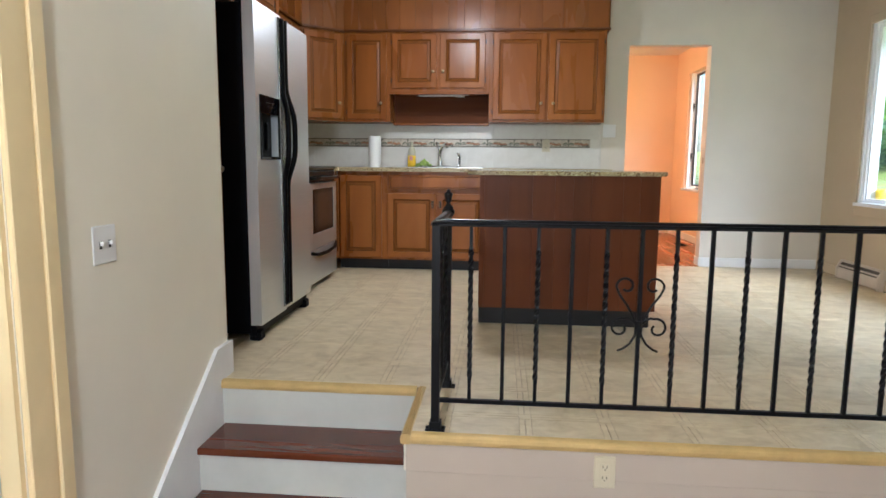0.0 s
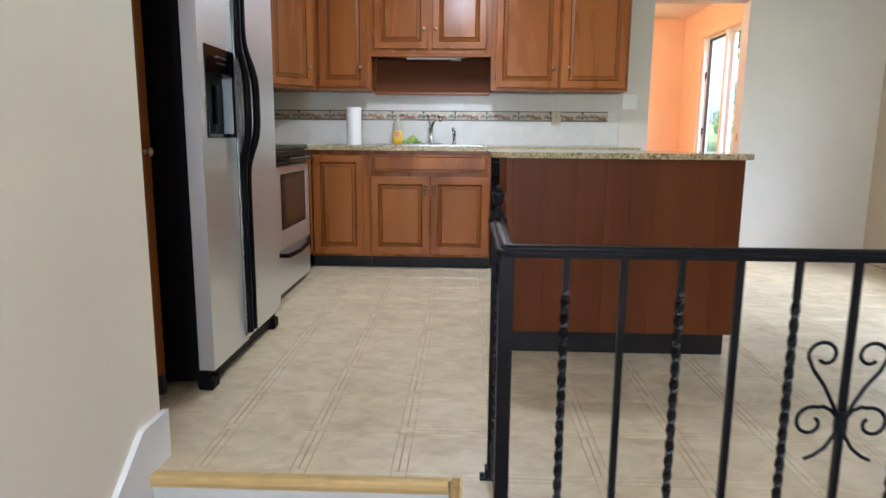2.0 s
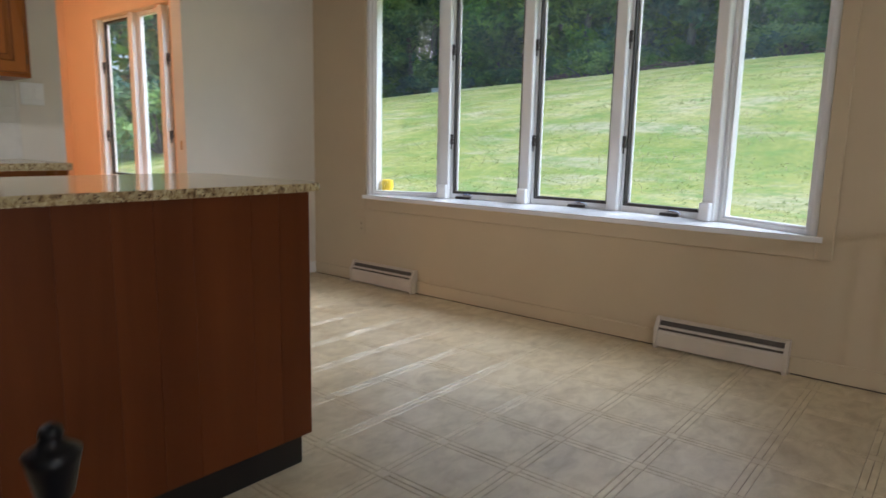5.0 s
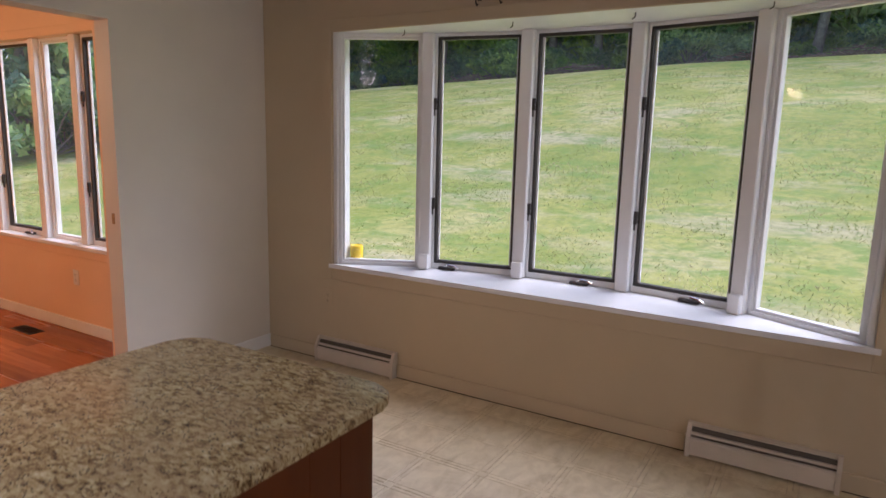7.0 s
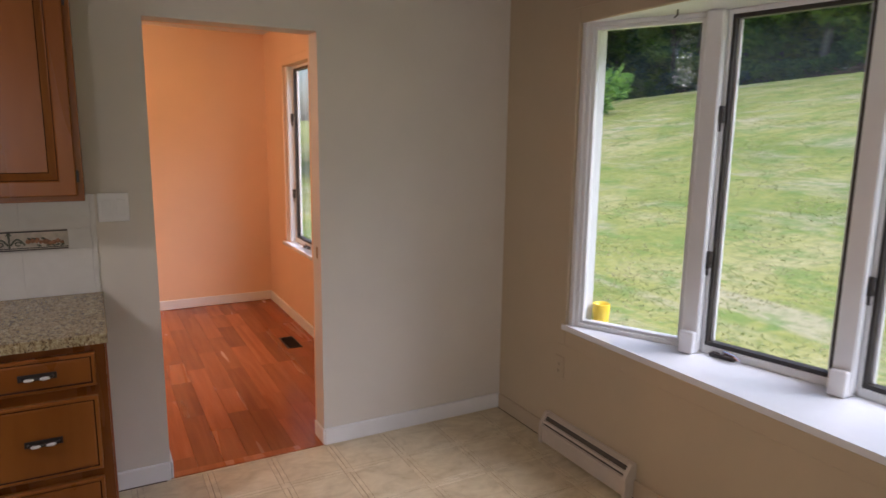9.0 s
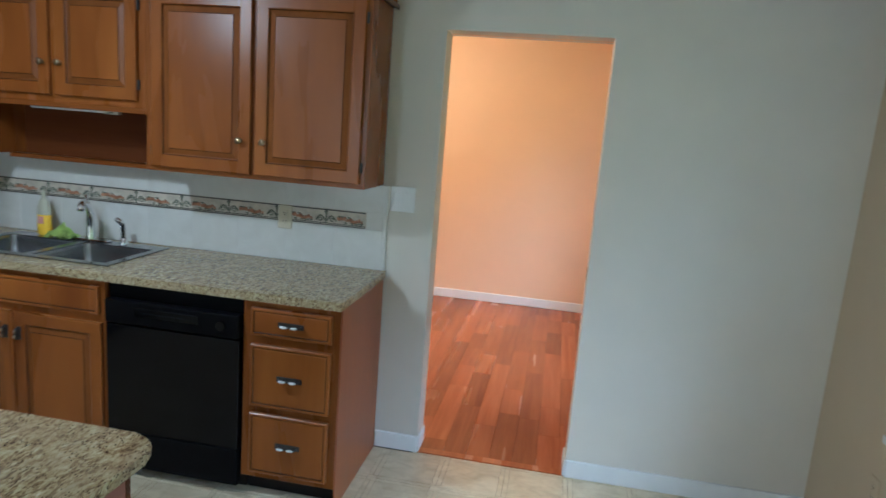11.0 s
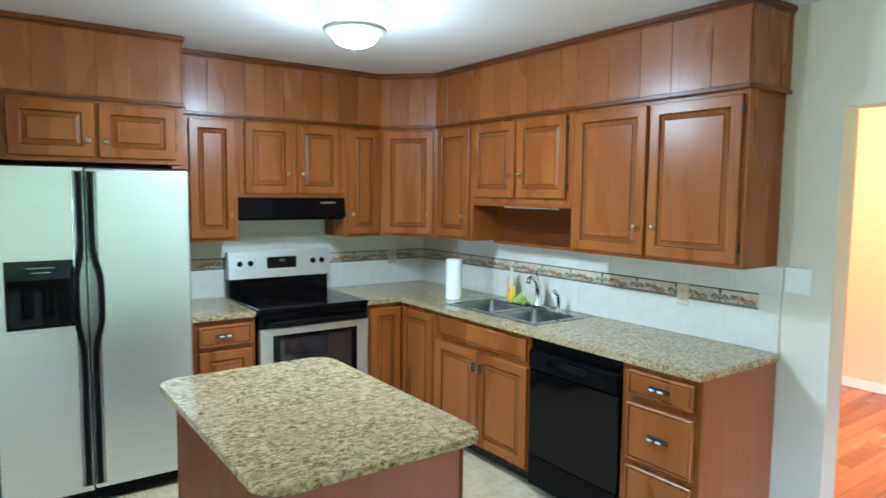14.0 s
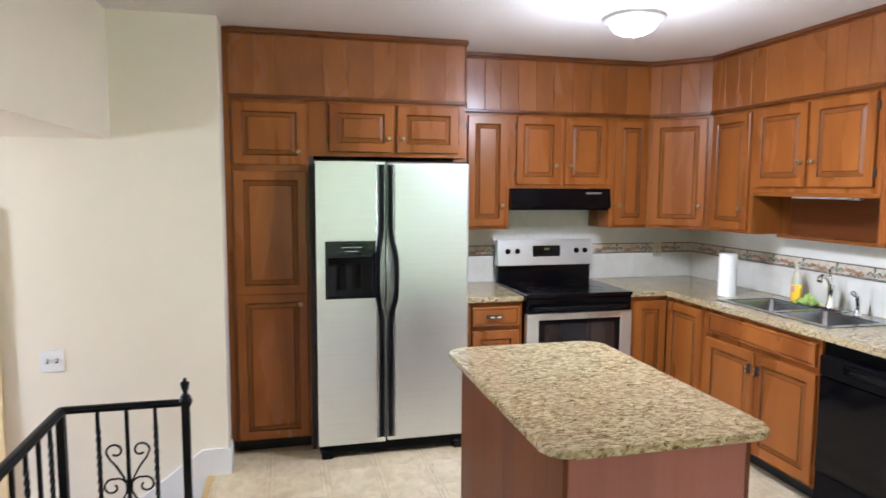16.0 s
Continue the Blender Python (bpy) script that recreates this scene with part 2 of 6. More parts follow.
def tile_mat():
    m, n, l, b = nodes("glazed_wall_tile", 0.28)
    v = coords(n, l, (1, 1, 1), True)
    f = noise_tex(n, l, v, 7, 5, 0.6, 1.0)
    l.new(ramp(n, l, f, [(0.3, (0.63, 0.61, 0.56)), (0.7, (0.70, 0.685, 0.64))]), b.inputs["Base Color"])
    bump(n, l, b, f, 0.06, 0.002)
    return m


M_TILE = tile_mat()
M_GROUT = plain("grout", (0.66, 0.645, 0.61), 0.8)
M_BORDER = plain("border_tile_cream", (0.56, 0.50, 0.40), 0.3, var=0.2, scale=30)
M_BLINE = plain("border_line_dark", (0.05, 0.045, 0.04), 0.3)
M_FRUIT = plain("border_fruit_russet", (0.40, 0.19, 0.10), 0.3, var=0.5, scale=60)
M_LEAFB = plain("border_leaf_grey_green", (0.12, 0.13, 0.09), 0.3, var=0.4, scale=60)


def glass(name, tint=(1, 1, 1), rough=0.0):
    m, n, l, b = nodes(name, rough)
    out = n["Material Output"]
    t = n.new("ShaderNodeBsdfTransparent")
    g = n.new("ShaderNodeBsdfGlossy")
    g.inputs["Roughness"].default_value = 0.02
    t.inputs[0].default_value = (*tint, 1)
    f = n.new("ShaderNodeLayerWeight")
    f.inputs["Blend"].default_value = 0.5
    p = n.new("ShaderNodeMath")
    p.operation = "POWER"
    p.inputs[1].default_value = 5
    q = n.new("ShaderNodeMath")
    q.operation = "MULTIPLY_ADD"
    q.inputs[1].default_value, q.inputs[2].default_value = 0.6, 0.004
    l.new(f.outputs["Facing"], p.inputs[0])
    l.new(p.outputs[0], q.inputs[0])
    s = n.new("ShaderNodeMixShader")
    l.new(q.outputs[0], s.inputs[0])
    l.new(t.outputs[0], s.inputs[1])
    l.new(g.outputs[0], s.inputs[2])
    film = n.new("ShaderNodeBsdfTranslucent")
    film.inputs[0].default_value = (0.75, 0.8, 0.85, 1)
    k = n.new("ShaderNodeMapRange")
    k.inputs["To Min"].default_value, k.inputs["To Max"].default_value = 0.002, 0.024
    l.new(noise_tex(n, l, coords(n, l), 2.5, 4, 0.6), k.inputs["Value"])
    z = n.new("ShaderNodeMixShader")
    l.new(k.outputs[0], z.inputs[0])
    l.new(s.outputs[0], z.inputs[1])
    l.new(film.outputs[0], z.inputs[2])
    l.new(z.outputs[0], out.inputs["Surface"])
    return m


M_GLASS = glass("window_glass", (0.96, 0.985, 0.975))


def emit(name, color, strength):
    m, n, l, b = nodes(name)
    b.inputs["Base Color"].default_value = (0.9, 0.9, 0.9, 1)
    b.inputs["Emission Color"].default_value = (*color, 1)
    b.inputs["Emission Strength"].default_value = strength
    return m


M_DOME = emit("lit_frosted_glass", (1.0, 0.95, 0.86), 4.5)
M_NECK = emit("lit_glass_neck", (1.0, 0.95, 0.86), 3.0)
M_MOULD = wood("dark_moulding", (0.07, 0.02, 0.005), (0.13, 0.04, 0.008), (0.19, 0.062, 0.012), 0, 0.28, gs=0.6, run=4.0, spec=0.35)
M_TUBE = plain("white_tube_lens", (0.85, 0.85, 0.85), 0.4)
M_RIM = plain("satin_nickel_rim", (0.46, 0.45, 0.43), 0.35, 0.6, var=0.05)
M_CLOCK = plain("dim_green_display", (0.10, 0.15, 0.04), 0.3, bs=0)


def lawn():
    m, n, l, b = nodes("lawn", 0.9, spec=0.1)
    v = coords(n, l)
    a = noise_tex(n, l, v, 0.35, 6, 0.62, 0.5)
    s = coords(n, l, (0.35, 0.10, 0.35))
    d = noise_tex(n, l, s, 2.2, 5, 0.65, 0.5)
    f = noise_tex(n, l, v, 7, 5, 0.7)
    col = ramp(n, l, a, [(0.34, (0.23, 0.27, 0.055)), (0.5, (0.345, 0.34, 0.09)), (0.64, (0.45, 0.40, 0.17))])
    col = mix(n, l, ramp(n, l, d, [(0.52, (0, 0, 0)), (0.66, (0.6, 0.6, 0.6))]), col, (0.50, 0.42, 0.30))
    col = mix(n, l, ramp(n, l, f, [(0.36, (0.5, 0.5, 0.5)), (0.54, (0, 0, 0))]), col, (0.09, 0.16, 0.035))
    h = noise_tex(n, l, coords(n, l, (1.5, 0.8, 1.0)), 1.4, 6, 0.72, 0.4)
    col = mix(n, l, ramp(n, l, h, [(0.40, (0.65, 0.65, 0.65)), (0.50, (0, 0, 0))]), col, (0.15, 0.25, 0.05))
    l.new(col, b.inputs["Base Color"])
    bump(n, l, b, f, 0.5, 0.03)
    return m


M_LAWN = lawn()


def leaf(name, lo, hi):
    m, n, l, b = nodes(name, 0.6, spec=0.15)
    g = n.new("ShaderNodeNewGeometry")
    c = ramp(n, l, g.outputs["Random Per Island"], [(0.0, lo), (1.0, hi)])
    clump = ramp(n, l, noise_tex(n, l, coords(n, l), 0.55, 3, 0.6), [(0.38, (0.5, 0.62, 0.78)), (0.62, (1.6, 1.5, 0.95))])
    c = mix(n, l, 1.0, c, clump, "MULTIPLY")
    o = n.new("ShaderNodeObjectInfo")
    c = mix(n, l, 1.0, c, ramp(n, l, o.outputs["Random"], [(0.0, (0.75, 0.85, 1.05)), (0.5, (1, 1, 1)), (1.0, (1.25, 1.2, 0.75))]), "MULTIPLY")
    l.new(c, b.inputs["Base Color"])
    t = n.new("ShaderNodeBsdfTranslucent")
    l.new(c, t.inputs["Color"])
    s = n.new("ShaderNodeMixShader")
    s.inputs[0].default_value = 0.5
    l.new(b.outputs[0], s.inputs[1])
    l.new(t.outputs[0], s.inputs[2])
    l.new(s.outputs[0], n["Material Output"].inputs["Surface"])
    return m


M_LEAF = leaf("tree_leaves", (0.16, 0.26, 0.15), (0.36, 0.50, 0.29))
M_LEAFL = leaf("light_leaves", (0.13, 0.26, 0.06), (0.30, 0.46, 0.13))


def turf():
    m, n, l, b = nodes("grass_blades", 0.6, spec=0.1)
    g = n.new("ShaderNodeNewGeometry")
    a = ramp(n, l, g.outputs["Random Per Island"], [(0.0, (0.20, 0.29, 0.06)), (1.0, (0.42, 0.43, 0.13))])
    s = ramp(n, l, g.outputs["Random Per Island"], [(0.0, (0.48, 0.39, 0.22)), (1.0, (0.74, 0.62, 0.40))])
    p = ramp(n, l, noise_tex(n, l, coords(n, l, (0.9, 0.5, 0.9)), 1.6, 8, 0.8, 0.6), [(0.46, (0, 0, 0)), (0.62, (1, 1, 1))])
    c = mix(n, l, p, a, s)
    l.new(c, b.inputs["Base Color"])
    t = n.new("ShaderNodeBsdfTranslucent")
    l.new(c, t.inputs["Color"])
    x = n.new("ShaderNodeMixShader")
    x.inputs[0].default_value = 0.5
    l.new(b.outputs[0], x.inputs[1])
    l.new(t.outputs[0], x.inputs[2])
    l.new(x.outputs[0], n["Material Output"].inputs["Surface"])
    return m


M_BLADE = turf()
M_BARK = plain("bark", (0.20, 0.175, 0.15), 0.9, var=0.4, scale=6, bs=0.5)
M_BRUSH = plain("dry_brush", (0.26, 0.17, 0.11), 0.9, var=0.4, scale=6)


# ---- building blocks ----
def where(ob):
    p = Vector((0, 0, 0))
    while ob is not None:
        p += ob.location
        ob = ob.parent
    return p


def thing(name, at, label="", category="", group="", kind="", parent=None):
    ob = new(name)
    ob.empty_display_size = 0.1
    ob.parent = parent
    ob.location = Vector(at) - (where(parent) if parent else Vector((0, 0, 0)))
    return tagged(ob, label, category, group, kind)


def mesh_of(bm, name, mat, smooth=False):
    me = bpy.data.meshes.new(name)
    bmesh.ops.recalc_face_normals(bm, faces=bm.faces)
    bm.to_mesh(me)
    bm.free()
    me.materials.append(mat)
    if smooth:
        me.polygons.foreach_set("use_smooth", [True] * len(me.polygons))
    return me


def part(name, bm, material, parent, label="", kind="", smooth=False):
    bmesh.ops.translate(bm, vec=-where(parent), verts=bm.verts)
    ob = new(name, mesh_of(bm, name, material, smooth))
    ob.parent = parent
    return tagged(ob, label, "", "", kind)


def solid(name, bm, material, label="", category="", kind="structure", group="", smooth=False):
    return tagged(new(name, mesh_of(bm, name, material, smooth)), label, category, group, kind)


def B(*boxes, bevel=0.0, seg=1):
    bm = bmesh.new()
    for x0, x1, y0, y1, z0, z1 in boxes:
        vs = [bm.verts.new((x, y, z)) for z in (z0, z1) for y in (y0, y1) for x in (x0, x1)]
        for f in ((0, 2, 3, 1), (4, 5, 7, 6), (0, 1, 5, 4), (2, 6, 7, 3), (0, 4, 6, 2), (1, 3, 7, 5)):
            bm.faces.new([vs[i] for i in f])
    if bevel:
        bmesh.ops.bevel(bm, geom=bm.edges[:], offset=bevel, segments=seg, affect="EDGES", profile=0.5)
    return bm


def cyl(at, r, h, axis="z", seg=16, r2=None, bm=None):
    bm = bm or bmesh.new()
    turn = {"z": Matrix(), "x": Matrix.Rotation(radians(90), 4, "Y"), "y": Matrix.Rotation(radians(-90), 4, "X")}[axis]
    bmesh.ops.create_cone(bm, cap_ends=True, segments=seg, radius1=r, radius2=r if r2 is None else r2, depth=h, matrix=Matrix.Translation(at) @ turn)
    return bm


def lathe(profile, at=(0, 0, 0), seg=20, m=None):
    bm = bmesh.new()
    rings = []
    for r, z in profile:
        if r <= 1e-5:
            rings.append([bm.verts.new((0, 0, z))])
        else:
            rings.append([bm.verts.new((r * math.cos(a), r * math.sin(a), z)) for a in (2 * math.pi * i / seg for i in range(seg))])
    for a, b in zip(rings, rings[1:]):
        for i in range(seg):
            j = (i + 1) % seg
            if len(a) == 1 and len(b) > 1:
                bm.faces.new((a[0], b[i], b[j]))
            elif len(b) == 1 and len(a) > 1:
                bm.faces.new((a[i], a[j], b[0]))
            elif len(a) > 1:
                bm.faces.new((a[i], a[j], b[j], b[i]))
    bm.transform(Matrix.Translation(at) @ (m or Matrix()))
    return bm


def tube(points, r, seg=8, bm=None, square=False):
    bm = bm or bmesh.new()
    pts = [Vector(p) for p in points]
    rings = []
    up = None
    for i, p in enumerate(pts):
        d = (pts[min(i + 1, len(pts) - 1)] - pts[max(i - 1, 0)]).normalized()
        if up is None:
            up = Vector((0, 0, 1)) if abs(d.z) < 0.9 else Vector((1, 0, 0))
        s = d.cross(up).normalized()
        up = s.cross(d).normalized()
        rr = r[i] if isinstance(r, (list, tuple)) else r
        rings.append([bm.verts.new(p + rr * (math.cos(a) * s + math.sin(a) * up)) for a in (2 * math.pi * (k + 0.5) / seg for k in range(seg))])
    for a, b in zip(rings, rings[1:]):
        for k in range(seg):
            bm.faces.new((a[k], a[(k + 1) % seg], b[(k + 1) % seg], b[k]))
    bm.faces.new(rings[0][::-1])
    bm.faces.new(rings[-1])
    return bm


def axes(origin, u, n):
    """Local x along u, y up, z out along n."""
    u, n, v = Vector(u).normalized(), Vector(n).normalized(), Vector((0, 0, 1))
    m = Matrix((u, v, n)).transposed().to_4x4()
    m.translation = origin
    return m


def raised(w, h, x, y, frame_w=0.055, th=0.02, flat=False, z0=0.0):
    """A frame-and-raised-panel front, in the local plane."""
    loops = [(0, 0), (0, th - 0.004), (0.004, th)]
    if flat:
        loops += [(0.012, th), (0.016, th - 0.003), (0.022, th - 0.001)]
    else:
        loops += [(frame_w - 0.004, th), (frame_w, th - 0.004), (frame_w + 0.003, th - 0.009), (frame_w + 0.007, th - 0.011), (frame_w + 0.028, th - 0.004), (frame_w + 0.031, th - 0.0015)]
    bm = bmesh.new()
    rings = []
    for i, z in loops:
        rings.append([bm.verts.new((x + a, y + b, z0 + z)) for a, b in ((i, i), (w - i, i), (w - i, h - i), (i, h - i))])
    for q, (a, b) in enumerate(zip(rings, rings[1:])):
        for k in range(4):
            f = bm.faces.new((a[k], a[(k + 1) % 4], b[(k + 1) % 4], b[k]))
            f.material_index = (1 if q in (4, 7) else 2 if q in (5, 6) else 0) if not flat else int(q == 3)
    bm.faces.new(rings[-1])
    bm.faces.new(rings[0][::-1])
    return bm


KNOB = [(0.0, 0.028), (0.008, 0.0275), (0.0145, 0.024), (0.0155, 0.020), (0.012, 0.016), (0.006, 0.012), (0.005, 0.004), (0.010, 0.001), (0.010, 0)]


def cabinet(name, M, w, h, d, label, fronts, category="kitchen cabinet", body=None, z0=0.0, grain=M_CAB, toe=0.0):
    """M: the face's lower corner. fronts: (kind, x0, y0, x1, y1, knob)."""
    th = thing(name, M.translation if not toe else Vector((M.translation.x, M.translation.y, 0)), label, category)
    bm = B((0, w, 0, h, -0.02, 0), (0, w, 0, h - 0.16, -d, -0.0205)) if body == "sink" else B((0, w, 0, h, -d, 0), bevel=0.0015)
    bm.transform(M)
    part("body", bm, grain, th)
    if toe:
        bm = B((0.001, w - 0.001, -toe, -0.001, -d, -0.075))
        bm.transform(M)
        part("toe_kick", bm, M_TOE, th, "black vinyl toe kick")
    for kind, x0, y0, x1, y1, knob in fronts:
        x0, x1, y0, y1 = x0 + 0.001, x1 - 0.001, y0 + 0.001, y1 - 0.001
        if kind == "two_panel":
            yc = y0 + (y1 - y0) * 0.55
            bm = raised(x1 - x0, yc - y0, x0, y0, z0=0.002)
            b2 = raised(x1 - x0, y1 - yc, x0, yc, z0=0.002)
            me = bpy.data.meshes.new("t")
            b2.to_mesh(me)
            b2.free()
            bm.from_mesh(me)
            bpy.data.meshes.remove(me)
        else:
            bm = raised(x1 - x0, y1 - y0, x0, y0, flat=kind in ("drawer", "plain"), z0=0.002)
        bm.transform(M)
        dr = part("drawer_front" if kind in ("drawer", "plain") else "door", bm, grain, th)
        dr.data.materials.append(M_GLAZE)
        dr.data.materials.append(M_BEVEL)
        if knob and kind != "drawer" and knob[0] != "pull":
            bm = lathe(KNOB, (knob[0], knob[1], 0.022), 12)
            bm.transform(M)
            part("knob", bm, M_BRASS, dr, "round antique brass knob", smooth=True)
            side = x0 + 0.0 if knob[0] > (x0 + x1) / 2 else x1
            for yy in (y0 + 0.07, y1 - 0.07):
                bm = B((side - 0.009, side + 0.009, yy - 0.022, yy + 0.022, 0.001, 0.012), bevel=0.002)
                bm.transform(M)
                part("hinge", bm, M_DKBRONZE, dr, "small dark hinge")
        if kind == "drawer" and knob:
            kx, ky = knob
            pull(M, kx, ky, dr, True)
        if knob and knob[0] == "pull":
            pull(M, knob[1], knob[2], dr, False)
    return th


def pull(M, kx, ky, parent, across):
    """A dark plate with two white grips and a bail."""
    R = Matrix.Translation((kx, ky, 0.022)) @ (Matrix() if across else Matrix.Rotation(radians(90), 4, "Z"))
    k = 1.0 if across else 0.55
    bm = B((-0.055 * k, 0.055 * k, -0.011, 0.011, 0, 0.003), bevel=0.001)
    bmesh.ops.scale(bm, vec=(1, 1, 1), verts=bm.verts)
    bm.transform(M @ R)
    p = part("pull_plate", bm, M_DKBRONZE, parent, "dark pull plate")
    pts = [(-0.045 * k, 0, 0.003), (-0.040 * k, 0, 0.018), (-0.02 * k, 0, 0.024), (0, 0, 0.021), (0.02 * k, 0, 0.024), (0.040 * k, 0, 0.018), (0.045 * k, 0, 0.003)]
    bm = tube(pts, [0.004, 0.005, 0.0075, 0.0045, 0.0075, 0.005, 0.004], 8)
    bm.transform(M @ R)
    part("pull_handle", bm, M_DKBRONZE, parent, "dark bail handle", smooth=True)
    bm = bmesh.new()
    for s in (-1, 1):
        bmesh.ops.create_uvsphere(bm, u_segments=12, v_segments=8, radius=1.0, matrix=Matrix.Translation((s * 0.022 * k, 0, 0.026)) @ Matrix.Diagonal((0.016 * k, 0.0062, 0.0065, 1)))
    bm.transform(M @ R)
    part("grips", bm, M_PLATEW if across else M_BRASS, parent, "two bright oval grips", smooth=True)


def grid_slab(xs, ys, keep, z0, z1, bevel=0.0):
    """A slab made of the cells of a grid, those for which keep(i, j)."""
    bm = bmesh.new()
    vt, vb = {}, {}

    def v(d, i, j, z):
        if (i, j) not in d:
            d[(i, j)] = bm.verts.new((xs[i], ys[j], z))
        return d[(i, j)]
    cells = {(i, j) for i in range(len(xs) - 1) for j in range(len(ys) - 1) if keep(i, j)}
    for i, j in cells:
        c = ((i, j), (i + 1, j), (i + 1, j + 1), (i, j + 1))
        bm.faces.new([v(vt, a, b, z1) for a, b in c])
        bm.faces.new([v(vb, a, b, z0) for a, b in c][::-1])
        for k, (di, dj) in enumerate(((0, -1), (1, 0), (0, 1), (-1, 0))):
            if (i + di, j + dj) not in cells:
                a, b = c[k], c[(k + 1) % 4]
                bm.faces.new((v(vb, *a, z0), v(vb, *b, z0), v(vt, *b, z1), v(vt, *a, z1)))
    if bevel:
        es = [e for e in bm.edges if len(e.link_faces) == 2 and abs(e.link_faces[0].normal.angle(e.link_faces[1].normal, 0)) > 0.5 and all(abs(q.co.z - z1) < 1e-5 for q in e.verts)]
        bmesh.ops.bevel(bm, geom=es, offset=bevel, segments=2, affect="EDGES", profile=0.5)
    return bm


def poly_slab(pts, z0, z1, bevel=0.0, seg=2):
    bm = bmesh.new()
    a = [bm.verts.new((x, y, z0)) for x, y in pts]
    b = [bm.verts.new((x, y, z1)) for x, y in pts]
    bm.faces.new(a[::-1])
    top = bm.faces.new(b)
    for i in range(len(pts)):
        j = (i + 1) % len(pts)
        bm.faces.new((a[i], a[j], b[j], b[i]))
    if bevel:
        bmesh.ops.bevel(bm, geom=[e for e in bm.edges if abs(e.verts[0].co.z - e.verts[1].co.z) < 1e-6], offset=bevel, segments=seg, affect="EDGES", profile=0.5)
    return bm


def rounded(x0, x1, y0, y1, r, n=6):
    pts = []
    for cx, cy, a0 in ((x1 - r, y0 + r, -90), (x1 - r, y1 - r, 0), (x0 + r, y1 - r, 90), (x0 + r, y0 + r, 180)):
        for k in range(n + 1):
            a = radians(a0 + 90 * k / n)
            pts.append((cx + r * math.cos(a), cy + r * math.sin(a)))
    return pts


# ---- the large structure ----
XW, XE, YN = -1.86, 3.20, 4.055
LOW = -0.575
YR, XR = 7.15, 2.62

solid("floor_slab", B((-2.0, 3.34, 0.44, 4.18, -0.14, -0.0022), (-0.085, 3.34, -0.045, 0.44, -0.14, -0.0022)), M_VGROOVE, "beige sheet vinyl kitchen floor")
solid("floor_lower_room", B((-1.15, 3.34, -4.3, -0.045, LOW - 0.1, LOW)), M_TREAD, "dark wood floor of the lower room")
solid("floor_side_room", B((-1.1, 2.74, 4.18, YR + 0.1, -0.14, -0.012)), M_GAP, "red wood plank floor of the side room")
solid("wall_west", B((-2.0, XW, 0.41, 4.18, -0.14, CEIL)), M_WALL, "off-white painted wall behind the cabinets")
solid("wall_pantry_return", B((XW, -1.11, 0.41, 0.525, -0.14, CEIL)), M_WALL, "plain painted wall beside the pantry")
# stair wall with its door opening
DY0, DY1, DZ = -1.52, -0.73, 1.41
SW = -0.99
solid("wall_stairs", B((-1.11, SW, DY1, 0.525, LOW, CEIL), (-1.11, SW, -4.3, DY0, LOW, 1.862), (-1.11, SW, DY0, DY1, DZ, 1.862)), M_CREAM, "cream painted wall along the stairs")
# South wall is out of view, added to close the room round a daylight opening.
solid("wall_lower_south", B((-1.15, 0.2, -4.42, -4.3, LOW, 1.85), (2.2, 3.34, -4.42, -4.3, LOW, 1.85), (0.2, 2.2, -4.42, -4.3, LOW, 0.3), (0.2, 2.2, -4.42, -4.3, 1.5, 1.85)), M_CREAM, "added unseen cream wall that closes the lower room")
solid("wall_platform", B((-0.085, 3.2, -0.045, 0.02, LOW, -0.14), (-0.085, -0.02, 0.02, 0.435, LOW, -0.14)), M_KNEE_SHADED, "cream knee wall below the kitchen floor, shade put into its colour")
solid("wall_east", B((XE, 3.34, -4.42, 0.525, LOW, CEIL), (XE, 3.34, 3.465, 4.18, -0.14, CEIL), (XE, 3.34, 0.525, 3.465, LOW, 0.63), (XE, 3.34, 0.525, 3.465, 2.12, CEIL)), M_WALLE_SHADED, "warm off-white window wall, backlit shade put into its colour")
DX0, DX1, DH = 1.388, 2.125, 2.05
solid("wall_north", B((XW, DX0, YN, 4.18, -0.14, CEIL), (DX1, XE, YN, 4.18, -0.14, CEIL), (DX0, DX1, YN, 4.18, DH, CEIL)), M_WALL, "off-white painted wall with a plain doorway")
solid("ceiling", B((-2.0, 3.34, -0.02, 4.18, CEIL, CEIL + 0.1)), M_CEIL, "pale glossy painted kitchen ceiling")
solid("ceiling_lower_room", B((-1.15, 3.34, -4.42, -0.02, 1.862, CEIL + 0.1)), M_CREAM, "cream bulkhead and low ceiling above the stairs")
# side room
solid("wall_side_south", B((-1.1, DX0, 4.18, 4.2, 0, 2.45), (DX1, XR, 4.18, 4.2, 0, 2.45), (DX0, DX1, 4.18, 4.2, DH, 2.45)), M_PEACH, "peach painted wall of the side room")
solid("wall_side_north", B((-1.1, 2.74, YR, YR + 0.1, -0.14, 2.45)), M_PEACH, "peach painted wall of the side room")
solid("wall_side_west", B((-1.2, -1.1, 4.18, YR + 0.1, -0.14, 2.45)), M_PEACH, "peach painted wall of the side room")
SY0, SY1, SZ0, SZ1 = 4.645, 6.50, 0.66, 2.12
solid("wall_side_east", B((XR, XR + 0.12, 4.2, SY0, -0.14, 2.45), (XR, XR + 0.12, SY1, YR, -0.14, 2.45), (XR, XR + 0.12, SY0, SY1, -0.14, SZ0 - 0.03), (XR, XR + 0.12, SY0, SY1, SZ1, 2.45)), M_PEACH, "peach painted window wall of the side room")
solid("ceiling_side_room", B((-1.2, 2.74, 4.18, YR + 0.1, 2.45, 2.55)), M_CEILM, "pale ceiling of the side room")


